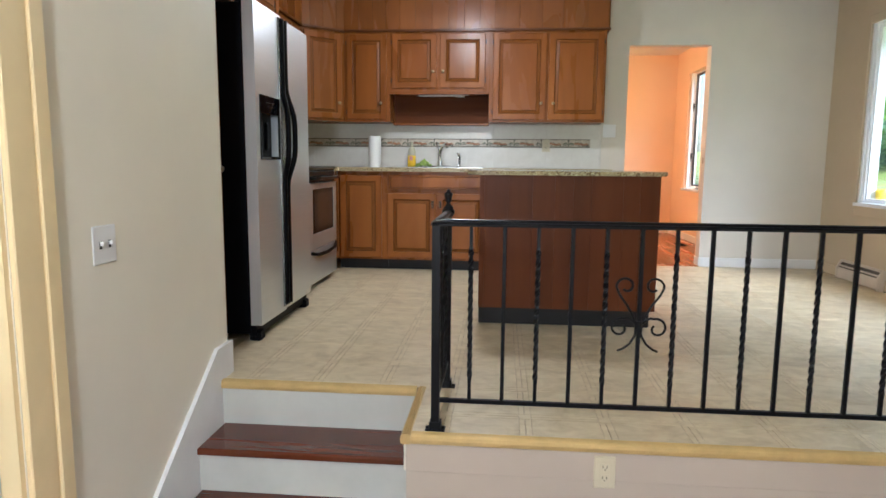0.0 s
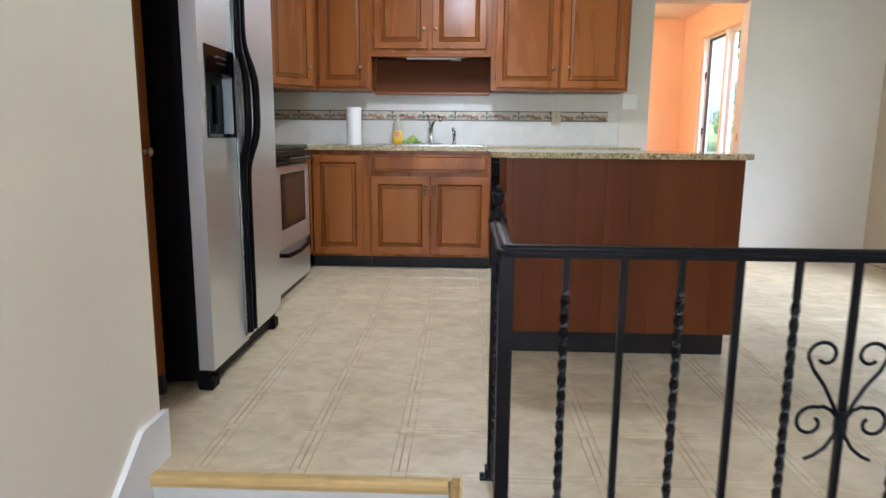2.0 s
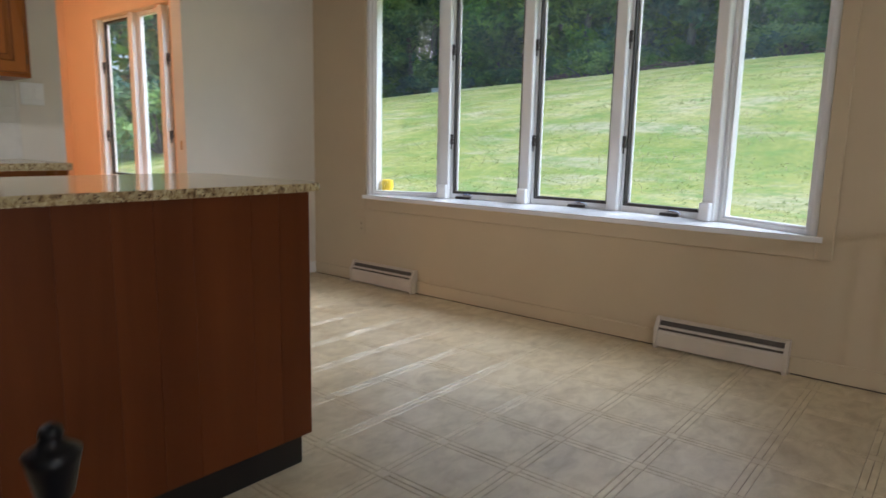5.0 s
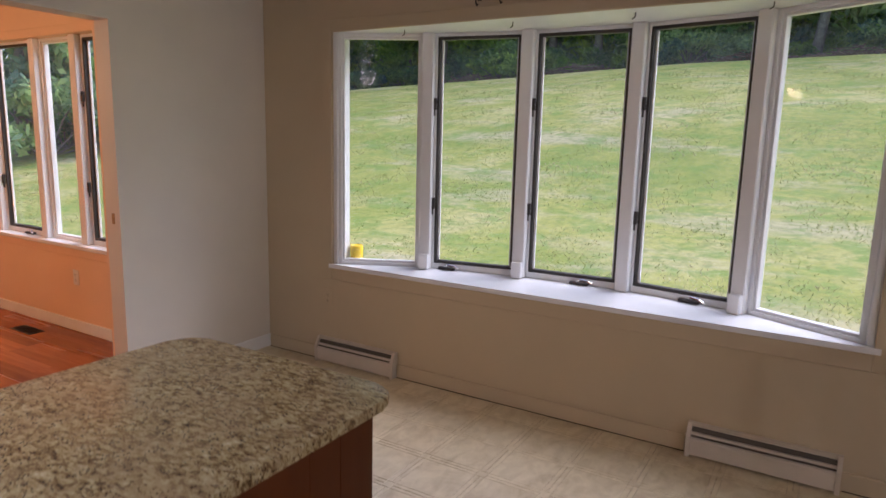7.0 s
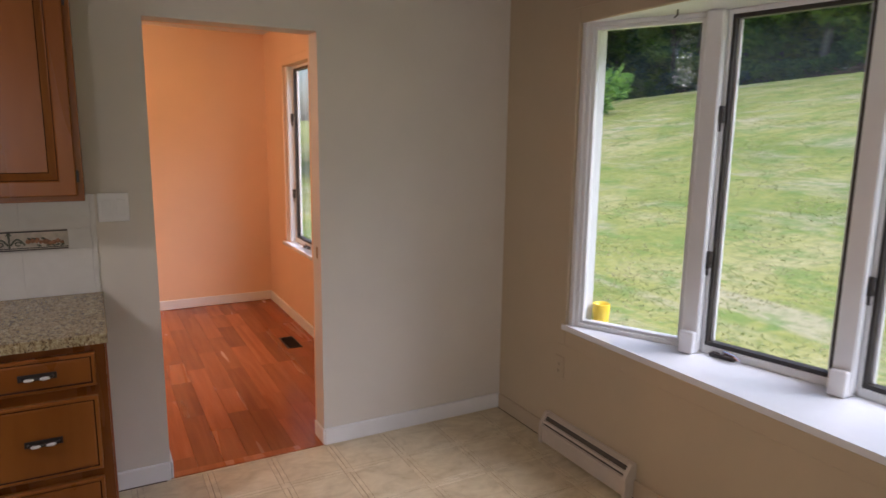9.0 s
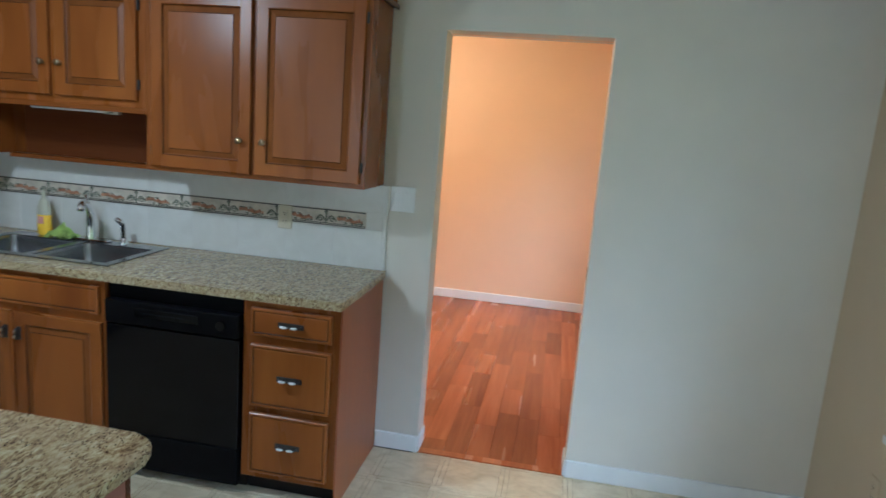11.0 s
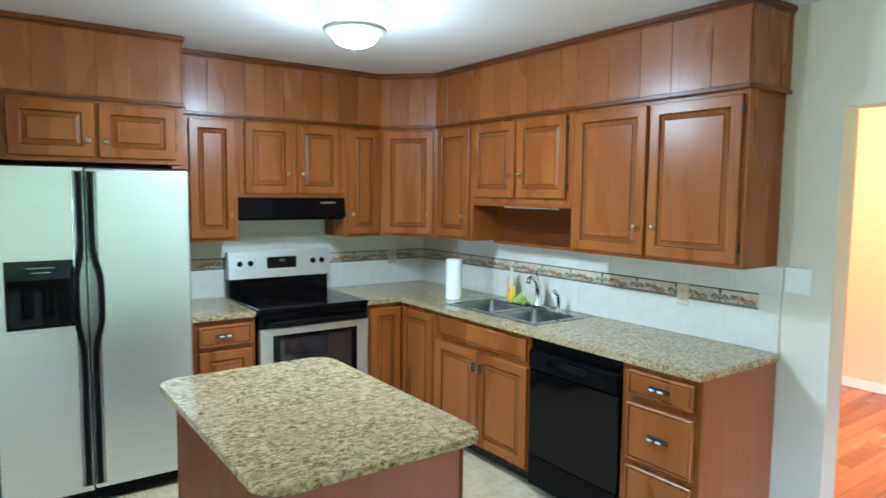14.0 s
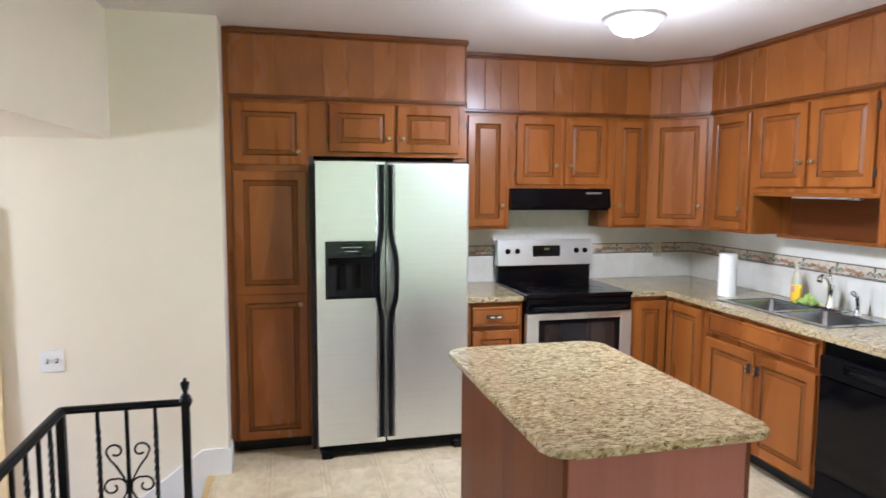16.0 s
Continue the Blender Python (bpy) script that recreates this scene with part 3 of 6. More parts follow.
def board(name, boxes, mat=None, bevel=0.004, label="white painted baseboard"):
    return solid(name, B(*boxes, bevel=bevel), mat or M_WHITE, label)


board("baseboard", [(1.168, DX0, YN - 0.016, YN, 0, 0.088)])
board("baseboard", [(DX1, XE, YN - 0.016, YN, 0, 0.088)])
board("baseboard", [(XE - 0.016, XE, 3.60, YN - 0.018, 0, 0.088)], M_WALLE_SHADED)
board("baseboard", [(XE - 0.016, XE, 1.23, 2.95, 0, 0.088)], M_WALLE_SHADED)
board("baseboard", [(XE - 0.016, XE, -0.03, 0.58, 0, 0.088)], M_WALLE_SHADED)
board("baseboard", [(-0.9, XR, YR - 0.016, YR, 0, 0.085)])
board("baseboard", [(XR - 0.016, XR, 4.3, YR - 0.018, 0, 0.085)])
board("baseboard", [(-1.1, DX0, 4.2, 4.216, 0, 0.085)])
board("baseboard", [(1.0, 3.2, -0.06, -0.047, LOW, LOW + 0.09)])
board("baseboard", [(DX0 + 0.0005, DX0 + 0.012, YN - 0.016, 4.18, 0.0062, 0.088)])
board("baseboard", [(DX1 - 0.012, DX1 - 0.0005, YN - 0.016, 4.18, 0.0062, 0.088)])
solid("trim_gap_line", B((XE - 0.0175, XE - 0.016, 1.23, 2.95, 0.0005, 0.005), (XE - 0.0175, XE - 0.016, 3.60, YN - 0.018, 0.0005, 0.004), (XE - 0.0175, XE - 0.016, -0.03, 0.57, 0.0005, 0.005), (1.17, 1.37, YN - 0.0175, YN - 0.016, 0.0005, 0.005)), M_GAP, "dark gap under the baseboard")
solid("threshold", B((DX0, DX1, 4.05, 4.10, -0.005, 0.006), bevel=0.003), M_PLANK, "red wood threshold strip")

solid("door_strike", B((DX1 - 0.0035, DX1 - 0.0005, 4.10, 4.125, 0.97, 1.03), bevel=0.001), M_BRASS, "small brass strike plate on the door jamb")

# stairs
stairs = thing("stairs", (-0.56, 0.2, LOW), "two dark wooden treads with off-white risers below gold nosing", "stairs")
part("riser", B((-0.99, -0.087, 0.42, 0.438, -0.195, -0.03)), M_RISER, stairs, "off-white painted riser")
part("tread", B((-0.972, -0.087, 0.155, 0.44, -0.225, -0.195), bevel=0.008, seg=3), M_TREAD, stairs, "glossy dark mahogany tread")
part("riser", B((-0.99, -0.087, 0.18, 0.198, -0.385, -0.226)), M_RISER, stairs, "off-white painted riser")
part("tread", B((-0.972, -0.087, -0.09, 0.2, -0.415, -0.385), bevel=0.008, seg=3), M_TREAD, stairs, "glossy dark mahogany tread")
part("riser", B((-0.99, -0.087, -0.06, -0.042, LOW, -0.416)), M_RISER, stairs, "off-white painted riser")
solid("skirting_return", B((-1.11, -0.9905, 0.526, 0.543, 0.0, 0.15), bevel=0.003), M_WHITE, "white painted skirting return")
bm = bmesh.new()
prof = [(0.543, -0.02), (0.543, 0.15), (0.39, 0.15), (-0.515, -0.575 + 0.06), (-0.515, LOW), (0.40, LOW)]
for x in (-0.99, -0.972):
    [bm.verts.new((x, y, z)) for y, z in prof]
bm.verts.ensure_lookup_table()
k = len(prof)
bm.faces.new([bm.verts[i] for i in range(k)])
bm.faces.new([bm.verts[k + i] for i in range(k)][::-1])
for i in range(k):
    bm.faces.new((bm.verts[i], bm.verts[(i + 1) % k], bm.verts[k + (i + 1) % k], bm.verts[k + i]))
solid("skirting_board", bm, M_WHITE, "white painted stair skirting board")


def nosing(name, a, b, out):
    """A ribbed gold strip from a to b, that faces out."""
    a, b, out = Vector(a), Vector(b), Vector(out)
    pr = [(0.0, 0.002), (0.006, 0.002), (0.008, 0.005), (0.013, 0.002), (0.015, 0.005), (0.021, 0.002), (0.023, 0.005), (0.030, 0.003), (0.036, -0.004), (0.038, -0.016), (0.036, -0.03), (0.030, -0.034), (0.0, -0.034)]
    bm = bmesh.new()
    r1 = [bm.verts.new(a + out * (o - 0.018) + Vector((0, 0, z))) for o, z in pr]
    r2 = [bm.verts.new(b + out * (o - 0.018) + Vector((0, 0, z))) for o, z in pr]
    for i in range(len(pr)):
        j = (i + 1) % len(pr)
        bm.faces.new((r1[i], r1[j], r2[j], r2[i]))
    bm.faces.new(r1)
    bm.faces.new(r2[::-1])
    return solid(name, bm, M_GOLDTRIM, "gold-coloured vinyl edge nosing")


nosing("trim_nosing", (-0.972, 0.425, 0), (-0.108, 0.425, 0), (0, -1, 0))
nosing("trim_nosing", (-0.085, -0.062, 0), (-0.085, 0.44, 0), (-1, 0, 0))
nosing("trim_nosing", (-0.066, -0.045, 0), (3.2, -0.045, 0), (0, -1, 0))
# This front fascia takes the knee wall's colour with the shade painted in.
solid("trim_fascia", B((-0.085, 3.2, -0.052, -0.045, -0.14, -0.034), bevel=0.002), M_KNEE_SHADED, "cream fascia board")
solid("trim_fascia", B((-0.094, -0.085, -0.045, 0.42, -0.14, -0.034), bevel=0.002), M_CREAM, "cream fascia board")

# door in the stair wall
door = thing("door_1", (-1.06, -1.12, LOW), "closed pale door with yellow-cream casing", "door", kind="structure")
part("casing", B((SW, SW + 0.018, DY1, DY1 + 0.10, LOW, DZ + 0.09), (SW + 0.0182, SW + 0.026, DY1 + 0.10, DY1 + 0.155, LOW, DZ + 0.09), (SW, SW + 0.018, DY1 + 0.10, DY1 + 0.155, LOW, DZ + 0.09), (SW, SW + 0.018, DY0 - 0.115, DY0, LOW, DZ + 0.09), (SW, SW + 0.018, DY0, DY1, DZ, DZ + 0.09), bevel=0.004), M_YELLOW, door, "yellow-cream painted casing")
part("jamb", B((-1.11, SW - 0.002, DY1 - 0.018, DY1 - 0.001, LOW, DZ), (-1.11, SW - 0.002, DY0 + 0.001, DY0 + 0.018, LOW, DZ)), M_YELLOW, door)
lf = part("leaf", B((-1.08, -1.045, DY0 + 0.02, DY1 - 0.02, LOW + 0.01, DZ - 0.004), bevel=0.002), M_RISER, door, "pale flush door leaf")
part("door_knob", lathe([(0, 0.065), (0.02, 0.062), (0.028, 0.05), (0.02, 0.035), (0.01, 0.03), (0.01, 0.008), (0.028, 0.006), (0.03, 0)], (-1.045, DY1 - 0.16, 0.40), 16, Matrix.Rotation(radians(90), 4, "Y")), M_BRASS, lf, "round brass knob", smooth=True)

# ---- windows ----
BOW = [Vector((XE, 3.465, 0)), Vector((3.46, 2.922, 0)), Vector((3.58, 2.32, 0)), Vector((3.60, 1.692, 0)), Vector((3.488, 1.076, 0)), Vector((XE, 0.525, 0))]
WZ0, WZ1 = 0.662, 2.10


def sash(win, P, Q, z0, z1, moving, crank=0.6):
    """One unit of a window between the posts P and Q; the room lies to the side of -n."""
    u = (Q - P).normalized()
    w = (Q - P).length
    n = Vector((u.y, -u.x, 0))
    if n.x > 0:
        n = -n
    M = Matrix((u, Vector((0, 0, 1)), n)).transposed().to_4x4()
    M.translation = P

    def L(name, boxes, mat, parent, label="", bevel=0.002):
        bm = B(*boxes, bevel=bevel)
        bm.transform(M)
        return part(name, bm, mat, parent, label)
    h0, h1 = z0, z1
    a, b = 0.036, w - 0.036
    if moving:
        f = L("frame", [(a, a + 0.016, h0, h1, -0.05, 0.0), (b - 0.016, b, h0, h1, -0.05, 0.0), (a + 0.016, b - 0.016, h0, h0 + 0.035, -0.05, 0.0), (a + 0.016, b - 0.016, h1 - 0.02, h1, -0.05, 0.0)], M_WHITE, win, "white casement frame")
        s0, s1, t0, t1 = a + 0.016, b - 0.016, h0 + 0.035, h1 - 0.02
        s = L("sash", [(s0, s0 + 0.014, t0, t1, -0.045, -0.004), (s1 - 0.014, s1, t0, t1, -0.045, -0.004), (s0 + 0.014, s1 - 0.014, t0, t0 + 0.018, -0.045, -0.004), (s0 + 0.014, s1 - 0.014, t1 - 0.018, t1, -0.045, -0.004)], M_DKBRONZE, f, "dark bronze casement sash", 0.001)
        L("sash_edge", [(s0 + 0.014, s0 + 0.026, t0 + 0.018, t1 - 0.018, -0.046, -0.03), (s1 - 0.026, s1 - 0.014, t0 + 0.018, t1 - 0.018, -0.046, -0.03)], M_WHITE, f, "white inner sash edge", 0.001)
        g = L("pane", [(s0 + 0.014, s1 - 0.014, t0 + 0.018, t1 - 0.018, -0.042, -0.039)], M_GLASS, f, "clear glass", 0)
        cx = w * crank
        c = L("crank_base", [(cx - 0.055, cx + 0.055, h0 + 0.002, h0 + 0.018, 0.0, 0.03)], M_DKBRONZE, f, "dark crank operator")
        bm = tube([(cx - 0.01, h0 + 0.015, 0.02), (cx + 0.01, h0 + 0.035, 0.03), (cx + 0.06, h0 + 0.028, 0.035), (cx + 0.085, h0 + 0.02, 0.045)], 0.006, 6)
        bm.transform(M)
        part("crank_handle", bm, M_CHROME, f, "folding metal crank handle")
        for zz in (h0 + 0.38, h1 - 0.45):
            L("sash_lock", [(a - 0.006, a + 0.018, zz, zz + 0.07, 0.0, 0.018), (a + 0.002, a + 0.01, zz - 0.035, zz, 0.004, 0.014)], M_DKBRONZE, f, "dark sash lock lever")
        return f
    f = L("frame", [(a, a + 0.02, h0, h1, -0.05, 0.0), (b - 0.02, b, h0, h1, -0.05, 0.0), (a + 0.02, b - 0.02, h0, h0 + 0.02, -0.05, 0.0), (a + 0.02, b - 0.02, h1 - 0.02, h1, -0.05, 0.0),
                    (a + 0.02, a + 0.036, h0 + 0.02, h1 - 0.02, -0.05, -0.012), (b - 0.036, b - 0.02, h0 + 0.02, h1 - 0.02, -0.05, -0.012), (a + 0.036, b - 0.036, h0 + 0.02, h0 + 0.034, -0.05, -0.012), (a + 0.036, b - 0.036, h1 - 0.034, h1 - 0.02, -0.05, -0.012)], M_WHITE, win, "white stepped fixed frame")
    L("pane", [(a + 0.036, b - 0.036, h0 + 0.034, h1 - 0.034, -0.034, -0.031)], M_GLASS, f, "clear glass", 0)
    return f


bow = thing("window_1", (3.35, 2.0, WZ0), "white five-part bow window with dark-edged casements", "window", kind="structure")
for k in range(5):
    sash(bow, BOW[k], BOW[k + 1], WZ0, WZ1, k in (1, 2, 3), 0.24 if k == 1 else 0.6)
for k, p in enumerate(BOW):
    if k in (0, 5):
        s = -1 if k == 0 else 1
        part("post", B((XE + 0.002, XE + 0.13, p.y + (0.0 if s > 0 else -0.03), p.y + (0.03 if s > 0 else 0.0), WZ0, WZ1), bevel=0.003), M_WHITE, bow, "white end jamb")
        continue
    q = (BOW[k + 1] - BOW[k - 1]).normalized()
    ang = math.degrees(math.atan2(q.y, q.x))
    bm = B((-0.036, 0.036, -0.05, 0.055, WZ0, WZ1), bevel=0.006)
    bm.transform(pose(p.x, p.y, 0, 0, 0, ang))
    part("post", bm, M_WHITE, bow, "white mullion post")
    if k != 3:
        bm = B((-0.032, 0.032, -0.085, -0.052, WZ0 + 0.002, WZ0 + 0.10), bevel=0.005)
        bm.transform(pose(p.x, p.y, 0, 0, 0, ang))
        part("bracket", bm, M_PLATEW, bow, "small white plastic bracket at the mullion foot")
bm = poly_slab([(XE - 0.02, 0.50), (XE - 0.02, 3.49)] + [(p.x + 0.14, p.y) for p in [Vector((XE, 3.5))] + BOW[1:5] + [Vector((XE, 0.49))]], 0.635, WZ0)
part("window_sill", bm, M_SILL, bow, "wide glossy white sill board")
bm = poly_slab([(XE - 0.0, 0.49), (XE - 0.0, 3.50)] + [(p.x + 0.14, p.y) for p in [Vector((XE + 0.14, 3.5))] + BOW[1:5] + [Vector((XE + 0.14, 0.49))]], WZ1, WZ1 + 0.05)
part("head_board", bm, M_WHITE, bow, "white head board")
for yy in (3.0, 2.3, 1.65, 1.05):
    bm = tube([(3.3, yy, WZ1), (3.3, yy, WZ1 - 0.02), (3.3, yy + 0.015, WZ1 - 0.03)], 0.003, 6)
    part("hook", bm, M_DKBRONZE, bow, "small dark cup hook")
part("casing", B((XE - 0.016, XE, 0.455, 0.525, 0.555, 2.17), (XE - 0.016, XE, 3.465, 3.535, 0.555, 2.17), (XE - 0.016, XE, 0.525, 3.465, 2.10, 2.17), (XE - 0.016, XE, 0.525, 3.465, 0.555, 0.634), bevel=0.004), M_WALLE_SHADED, bow, "casing painted like the wall")

for yy in (2.31, 2.45):
    hk = thing("plant_hook", (XE, yy, 2.20), "small dark iron hook screwed in above the window", "hook", "hooks above the window")
    part("hook", tube([(XE, yy, 2.23), (XE - 0.03, yy, 2.235), (XE - 0.045, yy, 2.22), (XE - 0.045, yy, 2.185), (XE - 0.032, yy, 2.172), (XE - 0.02, yy, 2.18)], 0.0045, 6), M_DKBRONZE, hk)
    part("back_plate", B((XE - 0.004, XE - 0.0005, yy - 0.012, yy + 0.012, 2.20, 2.25), bevel=0.001), M_DKBRONZE, hk, "dark back plate")

win2 = thing("window_2", (XR, 5.5, SZ0), "white three-part window with dark-edged casements", "window", kind="structure")
SP = [Vector((XR + 0.06, y, 0)) for y in (6.50, 5.835, 5.31, 4.645)]
for k in range(3):
    sash(win2, SP[k], SP[k + 1], SZ0, SZ1, k != 1)
for k, p in enumerate(SP):
    part("post", B((p.x - 0.045, p.x + 0.055, p.y - 0.036, p.y + 0.036, SZ0, SZ1), bevel=0.004), M_WHITE, win2, "white mullion post")
part("window_sill", B((XR - 0.035, XR + 0.12, SY0 - 0.06, SY1 + 0.06, SZ0 - 0.03, SZ0), bevel=0.004), M_SILL, win2, "white sill")
part("casing", B((XR - 0.014, XR, SY0 - 0.06, SY0, SZ0, SZ1 + 0.06), (XR - 0.014, XR, SY1, SY1 + 0.06, SZ0, SZ1 + 0.06), (XR - 0.014, XR, SY0, SY1, SZ1, SZ1 + 0.06), bevel=0.004), M_PEACH, win2, "casing painted like the wall")
part("apron", B((XR - 0.012, XR, SY0 - 0.04, SY1 + 0.04, SZ0 - 0.09, SZ0 - 0.031), bevel=0.003), M_PEACH, win2, "apron painted like the wall")
# Assumed window behind the camera, added as a daylight source.
win3 = thing("window_3", (1.2, -4.36, 0.3), "added unseen window that lets daylight into the lower room", "window", kind="structure")
part("window_frame", B((0.2, 0.26, -4.39, -4.33, 0.3, 1.5), (2.14, 2.2, -4.39, -4.33, 0.3, 1.5), (0.26, 2.14, -4.39, -4.33, 0.3, 0.36), (0.26, 2.14, -4.39, -4.33, 1.44, 1.5), (1.17, 1.23, -4.39, -4.33, 0.36, 1.44)), M_WHITE, win3)
part("pane", B((0.26, 1.17, -4.362, -4.358, 0.36, 1.44)), M_GLASS, win3)
part("pane", B((1.23, 2.14, -4.362, -4.358, 0.36, 1.44)), M_GLASS, win3)

# ---- kitchen: wall cabinets ----
UB, UT, BT = 1.33, 2.13, 0.88
YU, YB = 3.747, 3.45
XU, XB = -1.54, -1.225


def N(x, y, z):
    return axes(Vector((x, y, z)), (1, 0, 0), (0, -1, 0))


def W(x, y, z):
    """The faces on the west side look to +x; local x runs towards +y."""
    return axes(Vector((x, y, z)), (0, 1, 0), (1, 0, 0))


U = UT - UB
dN = YN - YU - 0.002
cabinet("wall_cabinet", N(-1.224, YU, UB), 0.424, U, dN, "narrow wall cabinet of glossy reddish-brown maple in the corner", [("door", 0.025, 0.02, 0.395, U - 0.025, (0.345, 0.165))])
cabinet("wall_cabinet", N(-0.80, YU, 1.60), 0.905, UT - 1.60, dN, "short two-door wall cabinet of reddish-brown maple above the sink", [("door", 0.02, 0.03, 0.43, 0.51, (0.40, 0.175)), ("door", 0.46, 0.03, 0.87, 0.51, (0.49, 0.175))])
cabinet("wall_cabinet", N(0.105, YU, UB), 1.031, U, dN, "wide two-door wall cabinet of reddish-brown maple at the run's end", [("door", 0.035, 0.02, 0.51, U - 0.025, (0.465, 0.165)), ("door", 0.53, 0.02, 1.01, U - 0.025, (0.575, 0.165))])
niche = thing("niche_shelf", (-0.35, 3.9, UB - 0.02), "open dark-wood shelf niche below the short cabinet above the sink", "shelf")
part("shelf", B((-0.80, 0.105, 3.94, YN - 0.012, UB - 0.02, UB), bevel=0.001), M_CABX, niche, "maple shelf board")
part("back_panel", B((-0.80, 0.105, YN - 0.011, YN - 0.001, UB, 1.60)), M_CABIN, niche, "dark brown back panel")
part("rail", B((-0.80, 0.105, YU - 0.004, YU + 0.02, 1.575, 1.60), bevel=0.002), M_CABX, niche)
tubel = thing("under_cabinet_light", (-0.32, 3.82, 1.58), "white fluorescent strip light, off, below the cabinet", "lamp")
part("housing", B((-0.56, -0.08, 3.79, 3.86, 1.578, 1.599), bevel=0.003), M_PLATEW, tubel)
part("lens", B((-0.54, -0.14, 3.80, 3.85, 1.565, 1.577), bevel=0.004), M_TUBE, tubel, "white plastic lens")
part("plug", B((-0.20, -0.12, 3.86, 3.885, 1.56, 1.598), bevel=0.003), M_HEATER, tubel)

dW = XU - XW - 0.002
cabinet("wall_cabinet", W(XU, 1.97, UB), 0.405, U, dW, "single-door wall cabinet of reddish-brown maple beside the fridge", [("door", 0.10, 0.02, 0.385, U - 0.025, (0.345, 0.165))])
cabinet("wall_cabinet", W(XU, 2.375, 1.615), 0.765, UT - 1.615, dW, "short two-door wall cabinet of reddish-brown maple above the hood", [("door", 0.045, 0.025, 0.375, 0.495, (0.335, 0.16)), ("door", 0.405, 0.025, 0.735, 0.495, (0.445, 0.16))])
cabinet("wall_cabinet", W(XU, 3.14, UB), 0.305, U, dW, "narrow wall cabinet of reddish-brown maple beside the hood", [("door", 0.03, 0.02, 0.29, U - 0.025, (0.06, 0.165))])
# diagonal corner cabinet
A_, C_ = Vector((XU, 3.447, 0)), Vector((-1.226, YU, 0))
wd = (C_ - A_).length
Md = axes(Vector((A_.x, A_.y, UB)), C_ - A_, (C_ - A_).cross(Vector((0, 0, 1))))
cor = thing("corner_wall_cabinet", (A_.x, A_.y, UB), "diagonal corner wall cabinet of glossy reddish-brown maple", "kitchen cabinet")
part("body", poly_slab([(A_.x, A_.y), (C_.x, C_.y), (-1.226, YN - 0.002), (XW + 0.002, YN - 0.002), (XW + 0.002, 3.447)], UB, UT), M_CAB, cor)
bm = raised(wd - 0.06, U - 0.045, 0.03, 0.02, z0=0.002)
bm.transform(Md)
dd = part("door", bm, M_CAB, cor)
dd.data.materials.append(M_GLAZE)
dd.data.materials.append(M_BEVEL)
bm = lathe(KNOB, (wd - 0.07, 0.165, 0.022), 12)
bm.transform(Md)
part("knob", bm, M_BRASS, dd, "round antique brass knob", smooth=True)

# pantry and fridge cabinet
XP = -1.212
cabinet("pantry_cabinet", W(XP, 0.557, 0.09), 0.443, UT - 0.09, XP - XW - 0.002, "tall reddish-brown maple pantry cabinet with panelled doors", [("door", 0.015, 1.655, 0.43, UT - 0.115, (0.385, 1.73)), ("two_panel", 0.015, 0.005, 0.43, 1.62, (0.385, 0.83))], toe=0.09)
cabinet("fridge_cabinet", W(XP, 1.001, 1.80), 0.965, UT - 1.80, XP - XW - 0.002, "short two-door maple cabinet above the fridge", [("door", 0.12, 0.025, 0.505, 0.31, (0.475, 0.11)), ("door", 0.53, 0.025, 0.915, 0.31, (0.56, 0.11))])
solid("filler_stile", B((XP - 0.02, XP, 1.001, 1.028, 0.0, 1.799)), M_DKBRONZE, "dark gap strip beside the fridge", kind="structure")


solid("filler_stile", B((XP - 0.02, XP, 0.527, 0.556, 0.09, CEIL - 0.001), bevel=0.001), M_CAB, "narrow maple filler strip beside the wall", kind="structure")


# soffits of grooved boards
def soffit(name, M, w, h, cuts, label, seam=0.0007):
    th = thing(name, M.translation, label, "soffit", kind="structure")
    bm = B((0, w, 0, h, -0.012, -0.006))
    bm.transform(M)
    part("backing", bm, M_GAP, th)
    for a, b in zip([0] + cuts, cuts + [w]):
        bm = B((a + seam, b - seam, 0.0, h, -0.006, 0.0), bevel=1.6 * seam)
        bm.transform(M)
        part("board", bm, M_PANEL, th)
    for z0, z1, o in ((-0.006, 0.016, 0.010), (h - 0.026, h - 0.001, 0.014), (h - 0.040, h - 0.027, 0.007)):
        bm = B((-0.0, w, z0, z1, 0.0005, o), bevel=0.003)
        bm.transform(M)
        part("moulding", bm, M_MOULD, th, "narrow dark maple moulding")
    return th


SH = CEIL - UT
soffit("soffit", N(-1.232, YU - 0.025, UT), 2.385, SH, [0.15, 0.28, 0.40, 0.53, 0.67, 0.82, 0.97, 1.11, 1.25, 1.38, 1.60, 1.80, 1.98, 2.19], "reddish-brown vertical board soffit above the sink run")
soffit("soffit", W(XU + 0.025, 1.965, UT), 1.478, SH, [0.09, 0.22, 0.33, 0.46, 0.59, 0.72, 0.86, 1.0, 1.13, 1.28], "reddish-brown vertical board soffit above the range run")
soffit("soffit", W(XP + 0.012, 0.557, UT), 1.408, SH, [0.14, 0.26, 0.40, 0.54, 0.68, 0.83, 0.97, 1.12, 1.27], "reddish-brown vertical board soffit above pantry and fridge", 0.0003)
e = (C_ - A_).normalized()
nd = e.cross(Vector((0, 0, 1)))
P0 = A_ + nd * 0.025 + Vector((0, 0, UT))
soffit("soffit", axes(P0 - e * 0.004, e, nd), wd + 0.008, SH, [0.09, 0.22, 0.35], "reddish-brown vertical board soffit of the diagonal corner")
soffit("soffit", axes(Vector((1.153, YU - 0.025, UT)), (0, 1, 0), (1, 0, 0)), YN - YU + 0.024, SH, [0.12, 0.24], "reddish-brown vertical board soffit end")
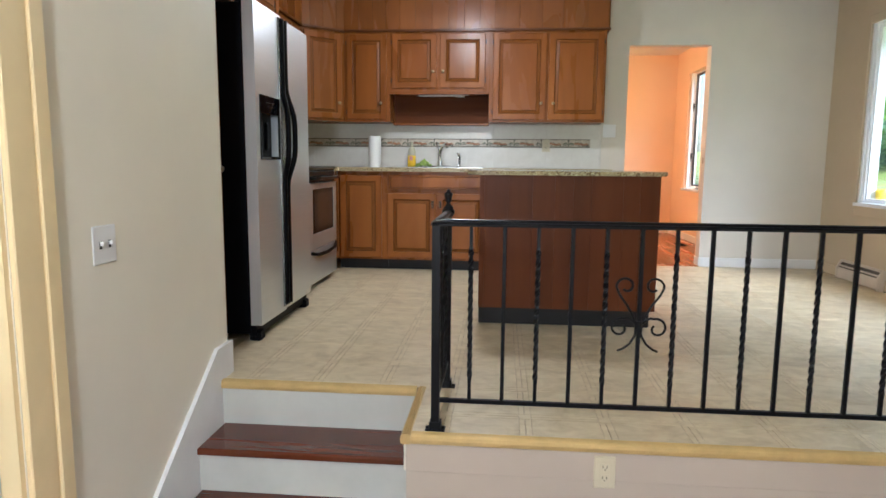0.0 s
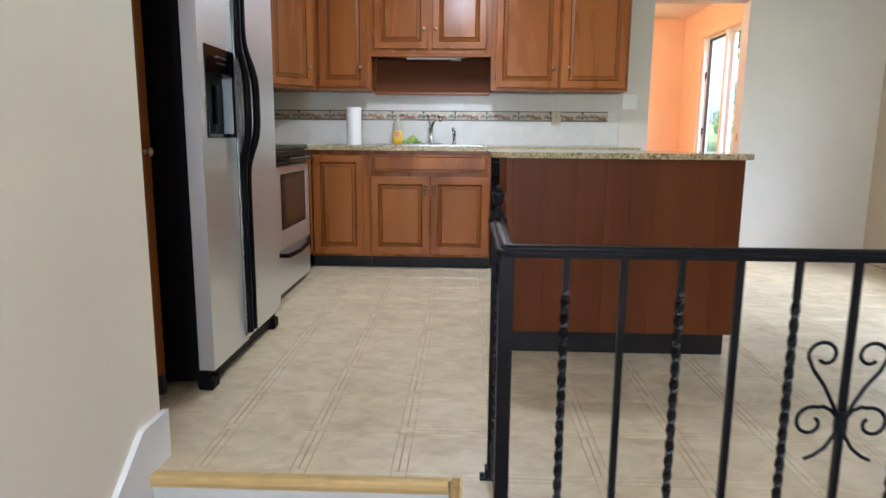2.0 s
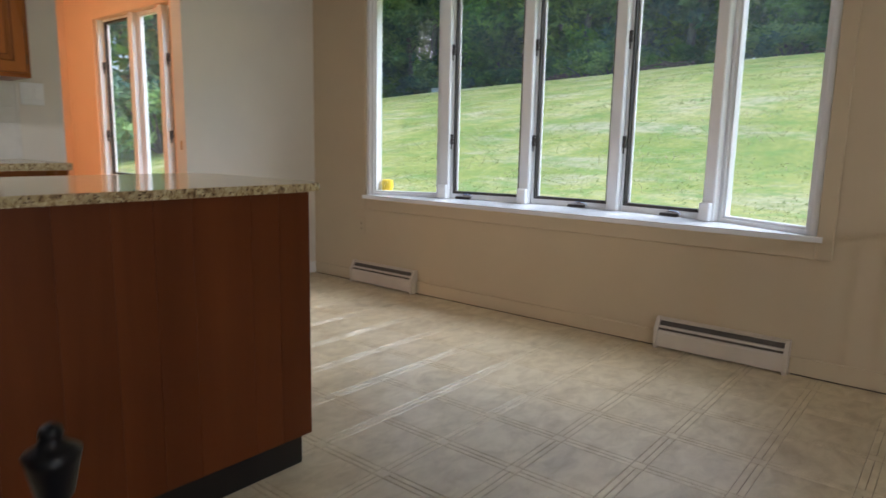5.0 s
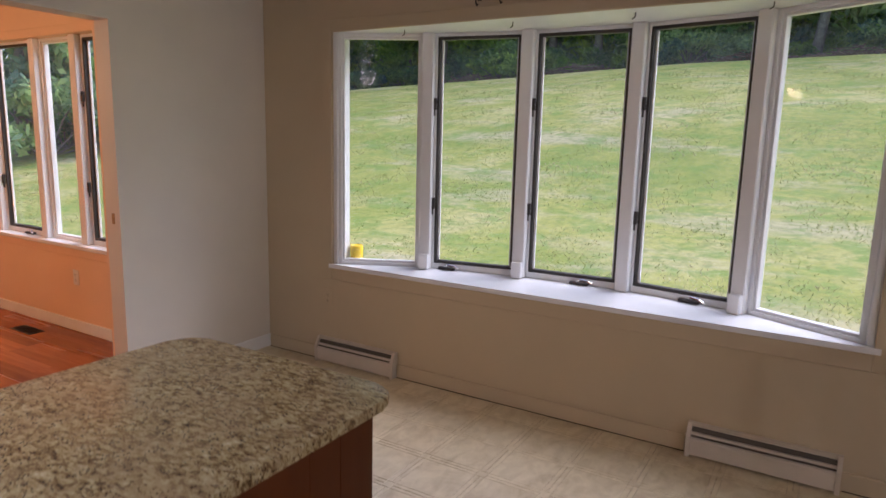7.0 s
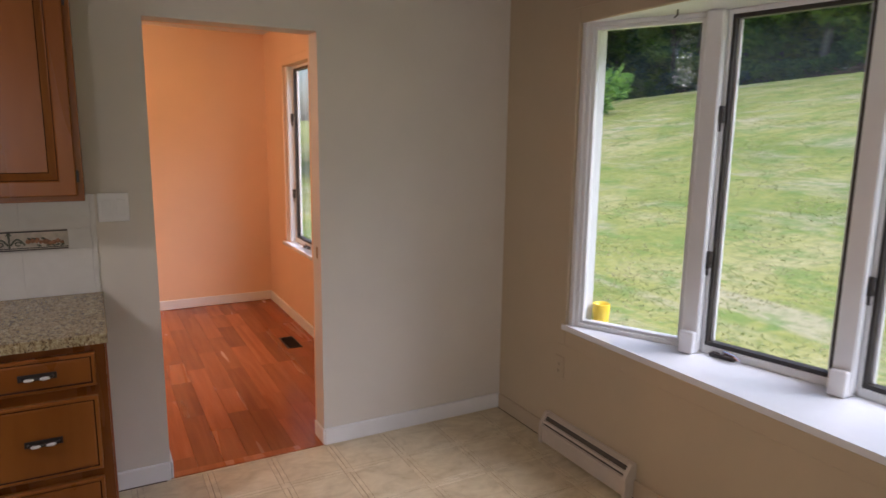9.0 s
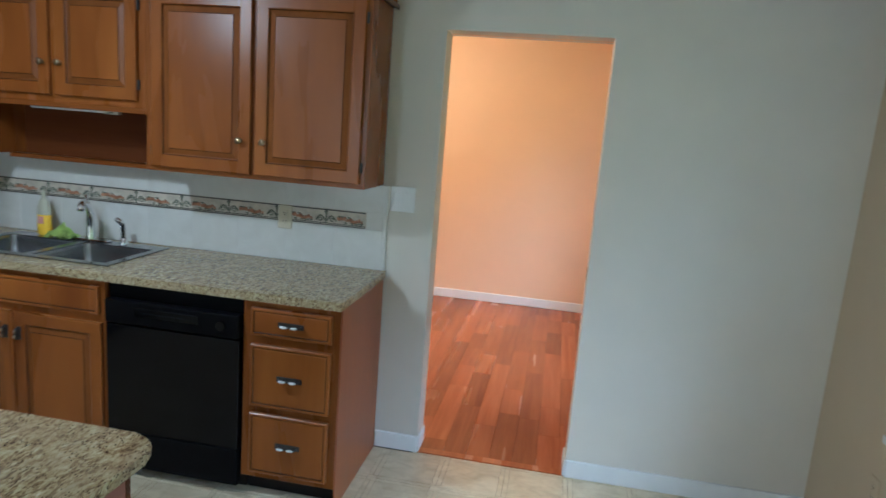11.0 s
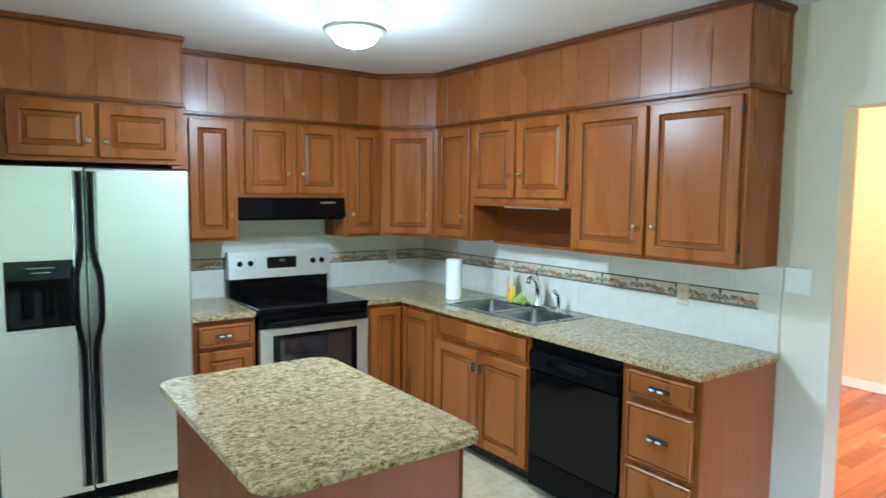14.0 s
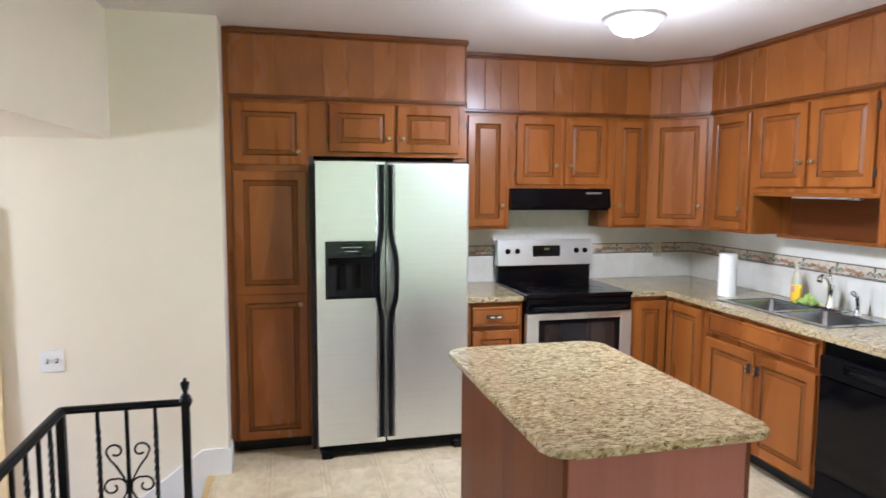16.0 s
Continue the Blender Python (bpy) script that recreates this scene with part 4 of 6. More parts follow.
soffit("soffit", axes(Vector((XP + 0.012, 1.965, UT)), (-1, 0, 0), (0, 1, 0)), 0.29, SH, [0.14], "reddish-brown vertical board soffit end")
solid("soffit_core", B((-1.23, 1.14, YU - 0.010, YN, UT + 0.001, CEIL - 0.001), (XW, XU + 0.010, 1.965, YN, UT + 0.001, CEIL - 0.001), (XW, XP - 0.002, 0.556, 1.952, UT + 0.001, CEIL - 0.001)), M_GAP, "framing behind the soffit boards")

# ---- base cabinets ----
BH = BT - 0.095
dB = YN - YB - 0.002
cabinet("base_cabinet", N(-1.222, YB, 0.095), 0.447, BH, dB, "narrow corner base cabinet of reddish-brown maple", [("door", 0.025, 0.02, 0.40, BH - 0.035, None)], toe=0.095)
cabinet("base_cabinet", N(-0.775, YB, 0.095), 0.885, BH, dB, "sink base cabinet of reddish-brown maple with two doors", [("plain", 0.02, BH - 0.155, 0.865, BH - 0.03, None), ("door", 0.005, 0.02, 0.44, BH - 0.19, ("pull", 0.408, 0.50)), ("door", 0.445, 0.02, 0.875, BH - 0.19, ("pull", 0.475, 0.50))], toe=0.095, body="sink")
dc = cabinet("drawer_cabinet", N(0.745, YB, 0.095), 0.415, BH, dB, "three-drawer base cabinet of reddish-brown maple at the run's end", [("drawer", 0.04, BH - 0.15, 0.385, BH - 0.03, (0.215, BH - 0.09)), ("drawer", 0.04, BH - 0.455, 0.385, BH - 0.185, (0.215, BH - 0.32)), ("drawer", 0.04, 0.03, 0.385, BH - 0.485, (0.215, 0.17))], toe=0.095)
part("end_panel", B((1.1605, 1.1675, YB + 0.001, YN - 0.017, 0.0, BT - 0.001), bevel=0.001), M_ENDB, dc, "plain orange-brown veneer end panel")
cabinet("base_cabinet", W(XB, 3.14, 0.095), 0.306, BH, XB - XW - 0.002, "narrow corner base cabinet of reddish-brown maple beside the range", [("door", 0.04, 0.02, 0.285, BH - 0.035, None)], toe=0.095)
cabinet("drawer_cabinet", W(XB, 1.97, 0.095), 0.395, BH, XB - XW - 0.002, "small drawer base cabinet of reddish-brown maple beside the fridge", [("drawer", 0.05, BH - 0.16, 0.37, BH - 0.035, (0.20, BH - 0.095)), ("door", 0.05, 0.02, 0.37, BH - 0.19, None)], toe=0.095)

# worktops
XS = [XW + 0.001, XB + 0.025, -0.77, 0.03, 1.172]
YS = [3.137, YB - 0.035, 3.555, 3.955, YN - 0.001]
top = thing("worktop", (-0.3, 3.7, BT), "L-shaped beige granite worktop with brown flecks", "worktop")
part("slab", grid_slab(XS, YS, lambda i, j: (j > 0 or i == 0) and not (i == 2 and j == 2), BT, 0.915, bevel=0.004), M_GRANITE, top)
top2 = thing("worktop", (-1.5, 2.15, BT), "short beige granite worktop between fridge and range", "worktop")
part("slab", B((XW + 0.001, XB + 0.025, 1.955, 2.366, BT, 0.915), bevel=0.004, seg=2), M_GRANITE, top2)

# island
isl = thing("kitchen_island", (0.6, 1.9, 0), "island with dark reddish vertical boards and a granite top", "kitchen island")
part("core", B((0.125, 1.133, 1.60, 2.17, 0.10, 0.8905)), M_CABIN, isl)
part("base", B((0.113, 1.12, 1.60, 2.15, 0, 0.10), bevel=0.003), M_TOE, isl, "black vinyl toe kick")
cuts = [0.11, 0.14, 0.28, 0.42, 0.55, 0.655, 0.76, 0.94, 1.035, 1.148]
for y0, y1 in ((1.585, 1.60), (2.17, 2.185)):
    for a, b in zip(cuts, cuts[1:]):
        part("board", B((a + 0.0002, b - 0.0002, y0, y1, 0.10, 0.892), bevel=0.0005), M_ISLAND, isl)
for a, b in zip([1.6005, 1.72, 1.86, 2.03], [1.72, 1.86, 2.03, 2.1695]):
    part("board", B((0.11, 0.1245, a + 0.0008, b - 0.0008, 0.10, 0.892), bevel=0.0012), M_ISLAND, isl)
part("end_panel", B((1.1335, 1.148, 1.6005, 2.1695, 0.10, 0.892), bevel=0.0015), M_ENDP, isl, "plain pinkish-brown veneer end panel")
it = thing("worktop", (0.6, 1.9, 0.879), "rounded beige granite top with brown flecks on the island", "worktop")
part("slab", poly_slab(rounded(0.035, 1.185, 1.53, 2.255, 0.075, 8), 0.893, 0.918, bevel=0.007, seg=3), M_GRANITE, it)

# ---- wrought iron railing ----
rail = thing("railing", (0, 0, 0), "black wrought iron railing with twisted balusters and heart scrolls", "railing")
RT = 0.765


def twisted(at, z0, z1):
    bm = bmesh.new()
    n = 64
    rings = []
    for i in range(n + 1):
        t = i / n
        z = z0 + (z1 - z0) * t
        k = min(1, max(0, (t - 0.12) / 0.76))
        a0 = k * math.pi * 7
        r = 0.0085 * (1.12 if 0.12 < t < 0.88 else 1.0)
        rings.append([bm.verts.new((at[0] + r * math.cos(a0 + a), at[1] + r * math.sin(a0 + a), z)) for a in (math.pi / 4 + math.pi / 2 * q for q in range(4))])
    for a, b in zip(rings, rings[1:]):
        for q in range(4):
            bm.faces.new((a[q], a[(q + 1) % 4], b[(q + 1) % 4], b[q]))
    return bm


def scroll(center, u):
    """Two hearts of flat bar round a collar, in the plane of u and z."""
    u = Vector(u)
    c = Vector(center)

    def spiral(cx, cz, r0, r1, a0, a1, n=22):
        return [(cx + (r0 + (r1 - r0) * i / n) * math.cos(a0 + (a1 - a0) * i / n), cz + (r0 + (r1 - r0) * i / n) * math.sin(a0 + (a1 - a0) * i / n)) for i in range(n + 1)]
    pi = math.pi
    out = []
    for s in (-1, 1):
        up = [(0.008, 0.0), (0.018, 0.03), (0.042, 0.075), (0.068, 0.110), (0.079, 0.135)] + spiral(0.047, 0.140, 0.033, 0.013, 0.12, pi * 1.75)
        lo = [(0.008, 0.004), (0.022, 0.022), (0.040, 0.030)] + spiral(0.062, -0.006, 0.036, 0.013, pi * 0.62, -pi * 1.25)
        tail = [(0.006, -0.008), (0.012, -0.035), (0.028, -0.062), (0.050, -0.080), (0.068, -0.088)]
        for pts in (up, lo, tail):
            out.append([c + u * (s * x) + Vector((0, 0, z)) for x, z in pts])
    bm = bmesh.new()
    for pts in out:
        tube(pts, 0.0042, 6, bm)
    return bm


PX0, PYE, PXE = 0.015, 0.455, 0.018


def cap_path(pts):
    """The moulded top rail along a level line, mitred at its corners."""
    pts = [Vector(p) for p in pts]
    pr = [(-0.022, -0.012), (-0.0225, -0.004), (-0.020, 0.001), (-0.014, 0.003), (-0.0125, 0.007), (-0.008, 0.0105), (0, 0.012), (0.008, 0.0105), (0.0125, 0.007), (0.014, 0.003), (0.020, 0.001), (0.0225, -0.004), (0.022, -0.012)]
    bm = bmesh.new()
    rings = []
    for i, p in enumerate(pts):
        d0 = (p - pts[max(i - 1, 0)]).normalized() if i else (pts[1] - p).normalized()
        d1 = (pts[min(i + 1, len(pts) - 1)] - p).normalized() if i < len(pts) - 1 else d0
        s0, s1 = d0.cross(Vector((0, 0, 1))), d1.cross(Vector((0, 0, 1)))
        m = (s0 + s1).normalized()
        m = m / max(0.3, m.dot(s0))
        rings.append([bm.verts.new(p + m * x + Vector((0, 0, z))) for x, z in pr])
    for a, b in zip(rings, rings[1:]):
        for i in range(len(pr)):
            j = (i + 1) % len(pr)
            bm.faces.new((a[i], a[j], b[j], b[i]))
    bm.faces.new(rings[0])
    bm.faces.new(rings[-1][::-1])
    return bm


part("top_rail", cap_path([(PXE, PYE + 0.0225, RT - 0.010), (PX0 + 0.001, 0.012, RT - 0.010), (PX0 + 0.004, 0.003, RT - 0.010), (PX0 + 0.013, 0, RT - 0.010), (3.19, 0, RT - 0.010)]), M_IRON, rail, "moulded iron cap rail, mitred at the corner")
part("bottom_rail", B((PX0 + 0.015, 3.19, -0.008, 0.008, 0.105, 0.120), bevel=0.001), M_IRON, rail)
part("bottom_rail", tube([(PX0, 0.016, 0.1125), (PXE, PYE - 0.016, 0.1125)], 0.0105, 4), M_IRON, rail)
for px, py in ((PX0, 0), (PXE, PYE), (2.35, 0.0)):
    part("post", B((px - 0.015, px + 0.015, py - 0.015, py + 0.015, 0.006, RT - 0.022), bevel=0.001), M_IRON, rail)
    ft = part("foot", B((px - 0.036, px + 0.036, py - 0.022, py + 0.022, 0.0, 0.006), (px - 0.021, px + 0.021, py - 0.021, py + 0.021, 0.006, 0.034), bevel=0.002), M_IRON, rail, "cast foot flange")
    for s in (-1, 1):
        part("bolt", cyl((px + s * 0.029, py, 0.009), 0.006, 0.007, seg=6), M_IRON, ft)
fin = lathe([(0.0, -0.012), (0.026, -0.012), (0.026, 0.004), (0.019, 0.008), (0.021, 0.016), (0.013, 0.022), (0.008, 0.032), (0.008, 0.036), (0.012, 0.042), (0.017, 0.066), (0.0185, 0.072), (0.012, 0.076), (0.006, 0.082), (0.008, 0.084), (0.007, 0.089), (0.0, 0.093)], (PXE, PYE, RT - 0.004), 16)
part("finial", fin, M_IRON, rail, "turned urn finial", smooth=True)
k = 0
x = 0.136
while x < 3.15:
    if abs(x - 2.35) > 0.04:
        if k % 2 == 0:
            part("baluster", twisted((x, 0), 0.119, RT - 0.022), M_IRON, rail, "twisted square baluster")
        else:
            part("baluster", B((x - 0.0068, x + 0.0068, -0.0068, 0.0068, 0.119, RT - 0.022), bevel=0.001), M_IRON, rail)
        if k in (5, 15):
            part("scroll", scroll((x, -0.0, 0.405), (1, 0, 0)), M_IRON, rail, "heart scroll of bent iron", smooth=True)
            part("collar", cyl((x, 0, 0.405), 0.0135, 0.04, seg=10), M_IRON, rail)
    k += 1
    x += 0.1163
for i, y in enumerate((0.13, 0.235, 0.34)):
    if i != 1:
        part("baluster", twisted((0.016 + 0.004 * y, y), 0.119, RT - 0.022), M_IRON, rail, "twisted square baluster")
    else:
        part("baluster", B((0.016 + 0.004 * y - 0.0068, 0.016 + 0.004 * y + 0.0068, y - 0.0068, y + 0.0068, 0.119, RT - 0.022), bevel=0.001), M_IRON, rail)
        part("scroll", scroll((0.016 + 0.004 * y, y, 0.43), (0.004, 1, 0)), M_IRON, rail, "heart scroll of bent iron", smooth=True)
        part("collar", cyl((0.016 + 0.004 * y, y, 0.43), 0.0135, 0.04, seg=10), M_IRON, rail)

# ---- refrigerator ----
FX, FY0, FY1, FS = -1.02, 1.03, 1.94, 1.43
fr = thing("refrigerator", (-1.4, 1.48, 0), "side-by-side stainless steel refrigerator with black sides and dispenser", "refrigerator")
part("body", B((XW + 0.04, -1.085, FY0 + 0.004, FY1 - 0.004, 0.04, 1.755), bevel=0.004), M_BLACKM, fr, "black textured cabinet")
part("hinge_cover", B((-1.12, -1.04, FY0 + 0.01, FY1 - 0.01, 1.7555, 1.772), bevel=0.004), M_BLACKM, fr, "black top hinge cover")
part("grille", B((-1.09, -1.055, FY0 + 0.01, FY1 - 0.01, 0.025, 0.085), bevel=0.004), M_BLACKM, fr, "black kick grille")
for yy in (FY0 + 0.05, FY1 - 0.05):
    part("roller_foot", B((-1.10, -1.035, yy - 0.035, yy + 0.035, 0.0, 0.055), bevel=0.008), M_BLACKM, fr, "black levelling foot")
DP0, DP1, DPZ0, DPZ1 = 1.085, 1.365, 0.975, 1.30


def fridge_door(y0, y1, hole):
    bm = bmesh.new()
    if hole:
        bm.free()
        bm = grid_slab([y0, DP0, DP1, y1], [0.09, DPZ0, DPZ1, 1.765], lambda i, j: not (i == 1 and j == 1), -1.08, FX, bevel=0.016)
        bm.transform(Matrix(((0, 0, 1, 0), (1, 0, 0, 0), (0, 1, 0, 0), (0, 0, 0, 1))))
    else:
        bm.free()
        bm = B((-1.08, FX, y0, y1, 0.09, 1.765), bevel=0.018, seg=4)
    return bm


d1 = part("freezer_door", fridge_door(FY0, FS - 0.003, True), M_STEEL, fr)
d2 = part("fridge_door", fridge_door(FS + 0.003, FY1, False), M_STEEL, fr)
M_HTRIM = plain("grey_handle_trim", (0.32, 0.325, 0.33), 0.25, 0.7, var=0.05, bs=0)
for d_, s, y0 in ((d1, -1, FS - 0.026), (d2, 1, FS + 0.026)):
    path = []
    for i in range(41):
        z = 0.13 + (1.745 - 0.13) * i / 40
        q = math.exp(-((z - 1.10) / 0.20) ** 4)
        path.append((FX + 0.014 + 0.040 * q, y0 + s * 0.030 * q, z))
    bm = tube(path, 0.0155, 8)
    part("handle", bm, M_BLACKM, d_, "black bowed full-height handle", smooth=True)
    part("handle_strip", B((FX + 0.001, FX + 0.010, min(y0 - s * 0.021, y0 + s * 0.030), max(y0 - s * 0.021, y0 + s * 0.030), 0.12, 1.75), bevel=0.002), M_HTRIM, d_, "grey strip behind the handle")
dsp = part("dispenser", B((FX - 0.002, FX + 0.006, DP0 - 0.006, DP1 + 0.006, DPZ0 - 0.006, DPZ0 + 0.010), (FX - 0.002, FX + 0.006, DP0 - 0.006, DP1 + 0.006, DPZ1 - 0.09, DPZ1 + 0.006), (FX - 0.002, FX + 0.006, DP0 - 0.006, DP0 + 0.008, DPZ0 + 0.010, DPZ1 - 0.09), (FX - 0.002, FX + 0.006, DP1 - 0.008, DP1 + 0.006, DPZ0 + 0.010, DPZ1 - 0.09), bevel=0.002), M_BLACK, d1, "glossy black dispenser frame")
part("dispenser_recess", B((-1.069, -1.064, DP0 + 0.001, DP1 - 0.001, DPZ0 + 0.001, DPZ1 - 0.001)), M_BIN, d1, "black dispenser recess")
part("dispenser_paddle", B((-1.062, -1.045, 1.16, 1.20, 1.02, 1.17), (-1.062, -1.045, 1.25, 1.29, 1.02, 1.17), bevel=0.006), M_BLACKM, d1, "black dispenser paddles")
part("dispenser_label", B((FX + 0.0062, FX + 0.0068, 1.17, 1.29, 1.268, 1.272), (FX + 0.0062, FX + 0.0068, 1.19, 1.27, 1.245, 1.249)), M_HTRIM, d1, "pale unreadable marks")

# ---- range ----
RX, RY0, RY1 = -1.155, 2.372, 3.132
rg = thing("electric_range", (-1.5, 2.75, 0), "freestanding stainless and black electric range with glass cooktop", "cooker")
part("body", B((XW + 0.03, RX - 0.045, RY0 + 0.002, RY1 - 0.002, 0.03, 0.895), bevel=0.003), M_BLACKM, rg, "dark side body")
part("cooktop", B((XW + 0.10, RX - 0.002, RY0 - 0.003, RY1 + 0.003, 0.8955, 0.925), bevel=0.008, seg=3), M_BLACK, rg, "glossy black glass cooktop")
M_RING = plain("burner_ring", (0.022, 0.022, 0.025), 0.25, bs=0)
for cx, cy, r in ((-1.36, 2.56, 0.105), (-1.36, 2.93, 0.085), (-1.62, 2.56, 0.075), (-1.62, 2.93, 0.10)):
    bm = lathe([(r - 0.003, 0.0), (r - 0.003, 0.0006), (r, 0.0006), (r, 0.0)], (cx, cy, 0.9253), 32)
    part("burner_ring", bm, M_RING, rg)
part("front_panel", B((RX - 0.044, RX - 0.012, RY0, RY1, 0.80, 0.894), bevel=0.008, seg=2), M_BLACK, rg, "glossy black front band")
od = part("oven_door", B((RX - 0.044, RX, RY0 + 0.003, RY0 + 0.085, 0.305, 0.797), (RX - 0.044, RX, RY1 - 0.085, RY1 - 0.003, 0.305, 0.797), (RX - 0.044, RX, RY0 + 0.085, RY1 - 0.085, 0.305, 0.42), (RX - 0.044, RX, RY0 + 0.085, RY1 - 0.085, 0.755, 0.797), bevel=0.002), M_STEEL, rg, "stainless oven door frame")
part("oven_window", B((RX - 0.04, RX - 0.003, RY0 + 0.0855, RY1 - 0.0855, 0.4205, 0.7545), bevel=0.002), M_BLACK, od, "dark oven window")
M_OVG = plain("brown_oven_glass", (0.022, 0.018, 0.018), 0.05, bs=0, spec=0.9)
part("window_center", B((RX - 0.003, RX - 0.0015, RY0 + 0.13, RY1 - 0.13, 0.455, 0.725)), M_OVG, od, "brownish tinted glass")
bm = tube([(RX - 0.012, RY0 + 0.03, 0.838), (RX + 0.03, RY0 + 0.06, 0.838), (RX + 0.036, RY0 + 0.16, 0.84), (RX + 0.036, RY1 - 0.16, 0.84), (RX + 0.03, RY1 - 0.06, 0.838), (RX - 0.012, RY1 - 0.03, 0.838)], 0.013, 10)
part("oven_handle", bm, M_BLACK, od, "black oven door handle", smooth=True)
dr = part("storage_drawer", B((RX - 0.044, RX - 0.001, RY0 + 0.003, RY1 - 0.003, 0.045, 0.296), bevel=0.003), M_STEEL, rg, "stainless storage drawer")
bm = tube([(RX - 0.004, RY0 + 0.02, 0.285), (RX + 0.022, RY0 + 0.14, 0.262), (RX + 0.03, 2.752, 0.255), (RX + 0.022, RY1 - 0.14, 0.262), (RX - 0.004, RY1 - 0.02, 0.285)], 0.013, 8)
part("drawer_handle", bm, M_BLACKM, dr, "black bowed drawer handle", smooth=True)
part("toe_gap", B((XW + 0.05, RX - 0.06, RY0 + 0.01, RY1 - 0.01, 0.0, 0.029)), M_BLACKM, rg)
bg = part("backguard", B((XW + 0.025, -1.775, RY0 + 0.01, RY1 - 0.01, 0.90, 1.045), bevel=0.004), M_BLACK, rg, "black lower backguard")
bm = poly_slab([(0, 0), (0.10, 0), (0.075, 0.185), (0.03, 0.185)], 0, RY1 - RY0 + 0.0)
bm.transform(Matrix(((1, 0, 0, XW + 0.018), (0, 0, 1, RY0), (0, 1, 0, 1.046), (0, 0, 0, 1))))
bp = part("control_panel", bm, M_STEEL, rg, "stainless control backguard")


def on_panel(y, z, o=0.001):
    t = (z - 1.046) / 0.185
    return (XW + 0.118 - 0.025 * t + o, y, z)


kt = Matrix.Rotation(radians(90 - 7), 4, "Y")
for y in (2.45, 2.525, 2.995, 3.065):
    part("control_knob", lathe([(0, 0.022), (0.013, 0.021), (0.018, 0.014), (0.020, 0.0)], on_panel(y, 1.150), 16, kt), M_BLACKM, bp, "round black control knob", smooth=True)
px_ = on_panel(0, 1.145)[0]
part("clock_panel", B((px_ - 0.006, px_ + 0.004, 2.645, 2.865, 1.105, 1.19), bevel=0.003), M_BLACK, bp, "black clock panel")
part("clock_digits", B((px_ + 0.0045, px_ + 0.0055, 2.735, 2.775, 1.157, 1.172)), M_CLOCK, bp, "lit green clock bars")
part("clock_buttons", B(*[(px_ + 0.0045, px_ + 0.0055, 2.66 + 0.03 * i, 2.675 + 0.03 * i, 1.118, 1.124) for i in range(6)]), M_RING, bp, "pale button marks")

# range hood
hd = thing("range_hood", (-1.7, 2.757, 1.47), "black slim range hood under the short cabinet", "range hood")
bm = poly_slab([(XW + 0.002, 1.475), (-1.50, 1.475), (-1.495, 1.49), (-1.515, 1.613), (XW + 0.002, 1.613)], 0, 0.755)
bm.transform(Matrix(((1, 0, 0, 0), (0, 0, 1, 2.380), (0, 1, 0, 0), (0, 0, 0, 1))))
part("body", bm, M_BLACK, hd, "glossy black hood shell")
part("lower_lip", B((XW + 0.02, -1.53, 2.385, 3.13, 1.462, 1.4745), bevel=0.002), M_BLACKM, hd)
part("switch_strip", B((-1.5055, -1.4985, 2.94, 3.06, 1.575, 1.588), bevel=0.001), M_HTRIM, hd, "pale rocker switch strip")

# dishwasher
dw = thing("dishwasher", (0.44, 3.7, 0), "black built-in dishwasher between sink base and drawers", "dishwasher")
part("body", B((0.118, 0.738, YB + 0.02, YN - 0.02, 0.10, 0.872)), M_BLACKM, dw)
part("door", B((0.125, 0.735, YB - 0.022, YB + 0.019, 0.216, 0.700), bevel=0.004), M_BLACK, dw, "glossy black door")
cp = part("control_panel", B((0.125, 0.735, YB - 0.028, YB + 0.019, 0.705, 0.805), bevel=0.006, seg=2), M_BLACKM, dw, "black control panel")
part("latch", B((0.27, 0.56, YB - 0.036, YB - 0.0285, 0.745, 0.785), bevel=0.003), M_BLACK, cp, "black latch pocket")
part("dial", cyl((0.66, YB - 0.033, 0.755), 0.020, 0.010, "y", 20), M_BLACK, cp)
part("marks", B(*[(0.31 + 0.032 * i, 0.328 + 0.032 * i, YB - 0.0372, YB - 0.0362, 0.763, 0.767) for i in range(7)]), M_RING, cp, "pale button marks")
part("lower_panel", B((0.125, 0.735, YB - 0.018, YB + 0.019, 0.045, 0.210), bevel=0.003), M_BLACKM, dw, "black lower panel")
part("toe_kick", B((0.120, 0.740, YB + 0.07, YB + 0.10, 0.0, 0.10)), M_TOE, dw)

# ---- sink ----
sk = thing("kitchen_sink", (-0.385, 3.75, 0.9), "double-bowl stainless steel drop-in sink", "sink")
bm = grid_slab([-0.805, -0.765, -0.385, -0.345, 0.025, 0.065], [3.52, 3.56, 3.90, 3.985], lambda i, j: not (j == 1 and i in (1, 3)), 0.9155, 0.9205, bevel=0.002)
part("rim", bm, M_SINK, sk)
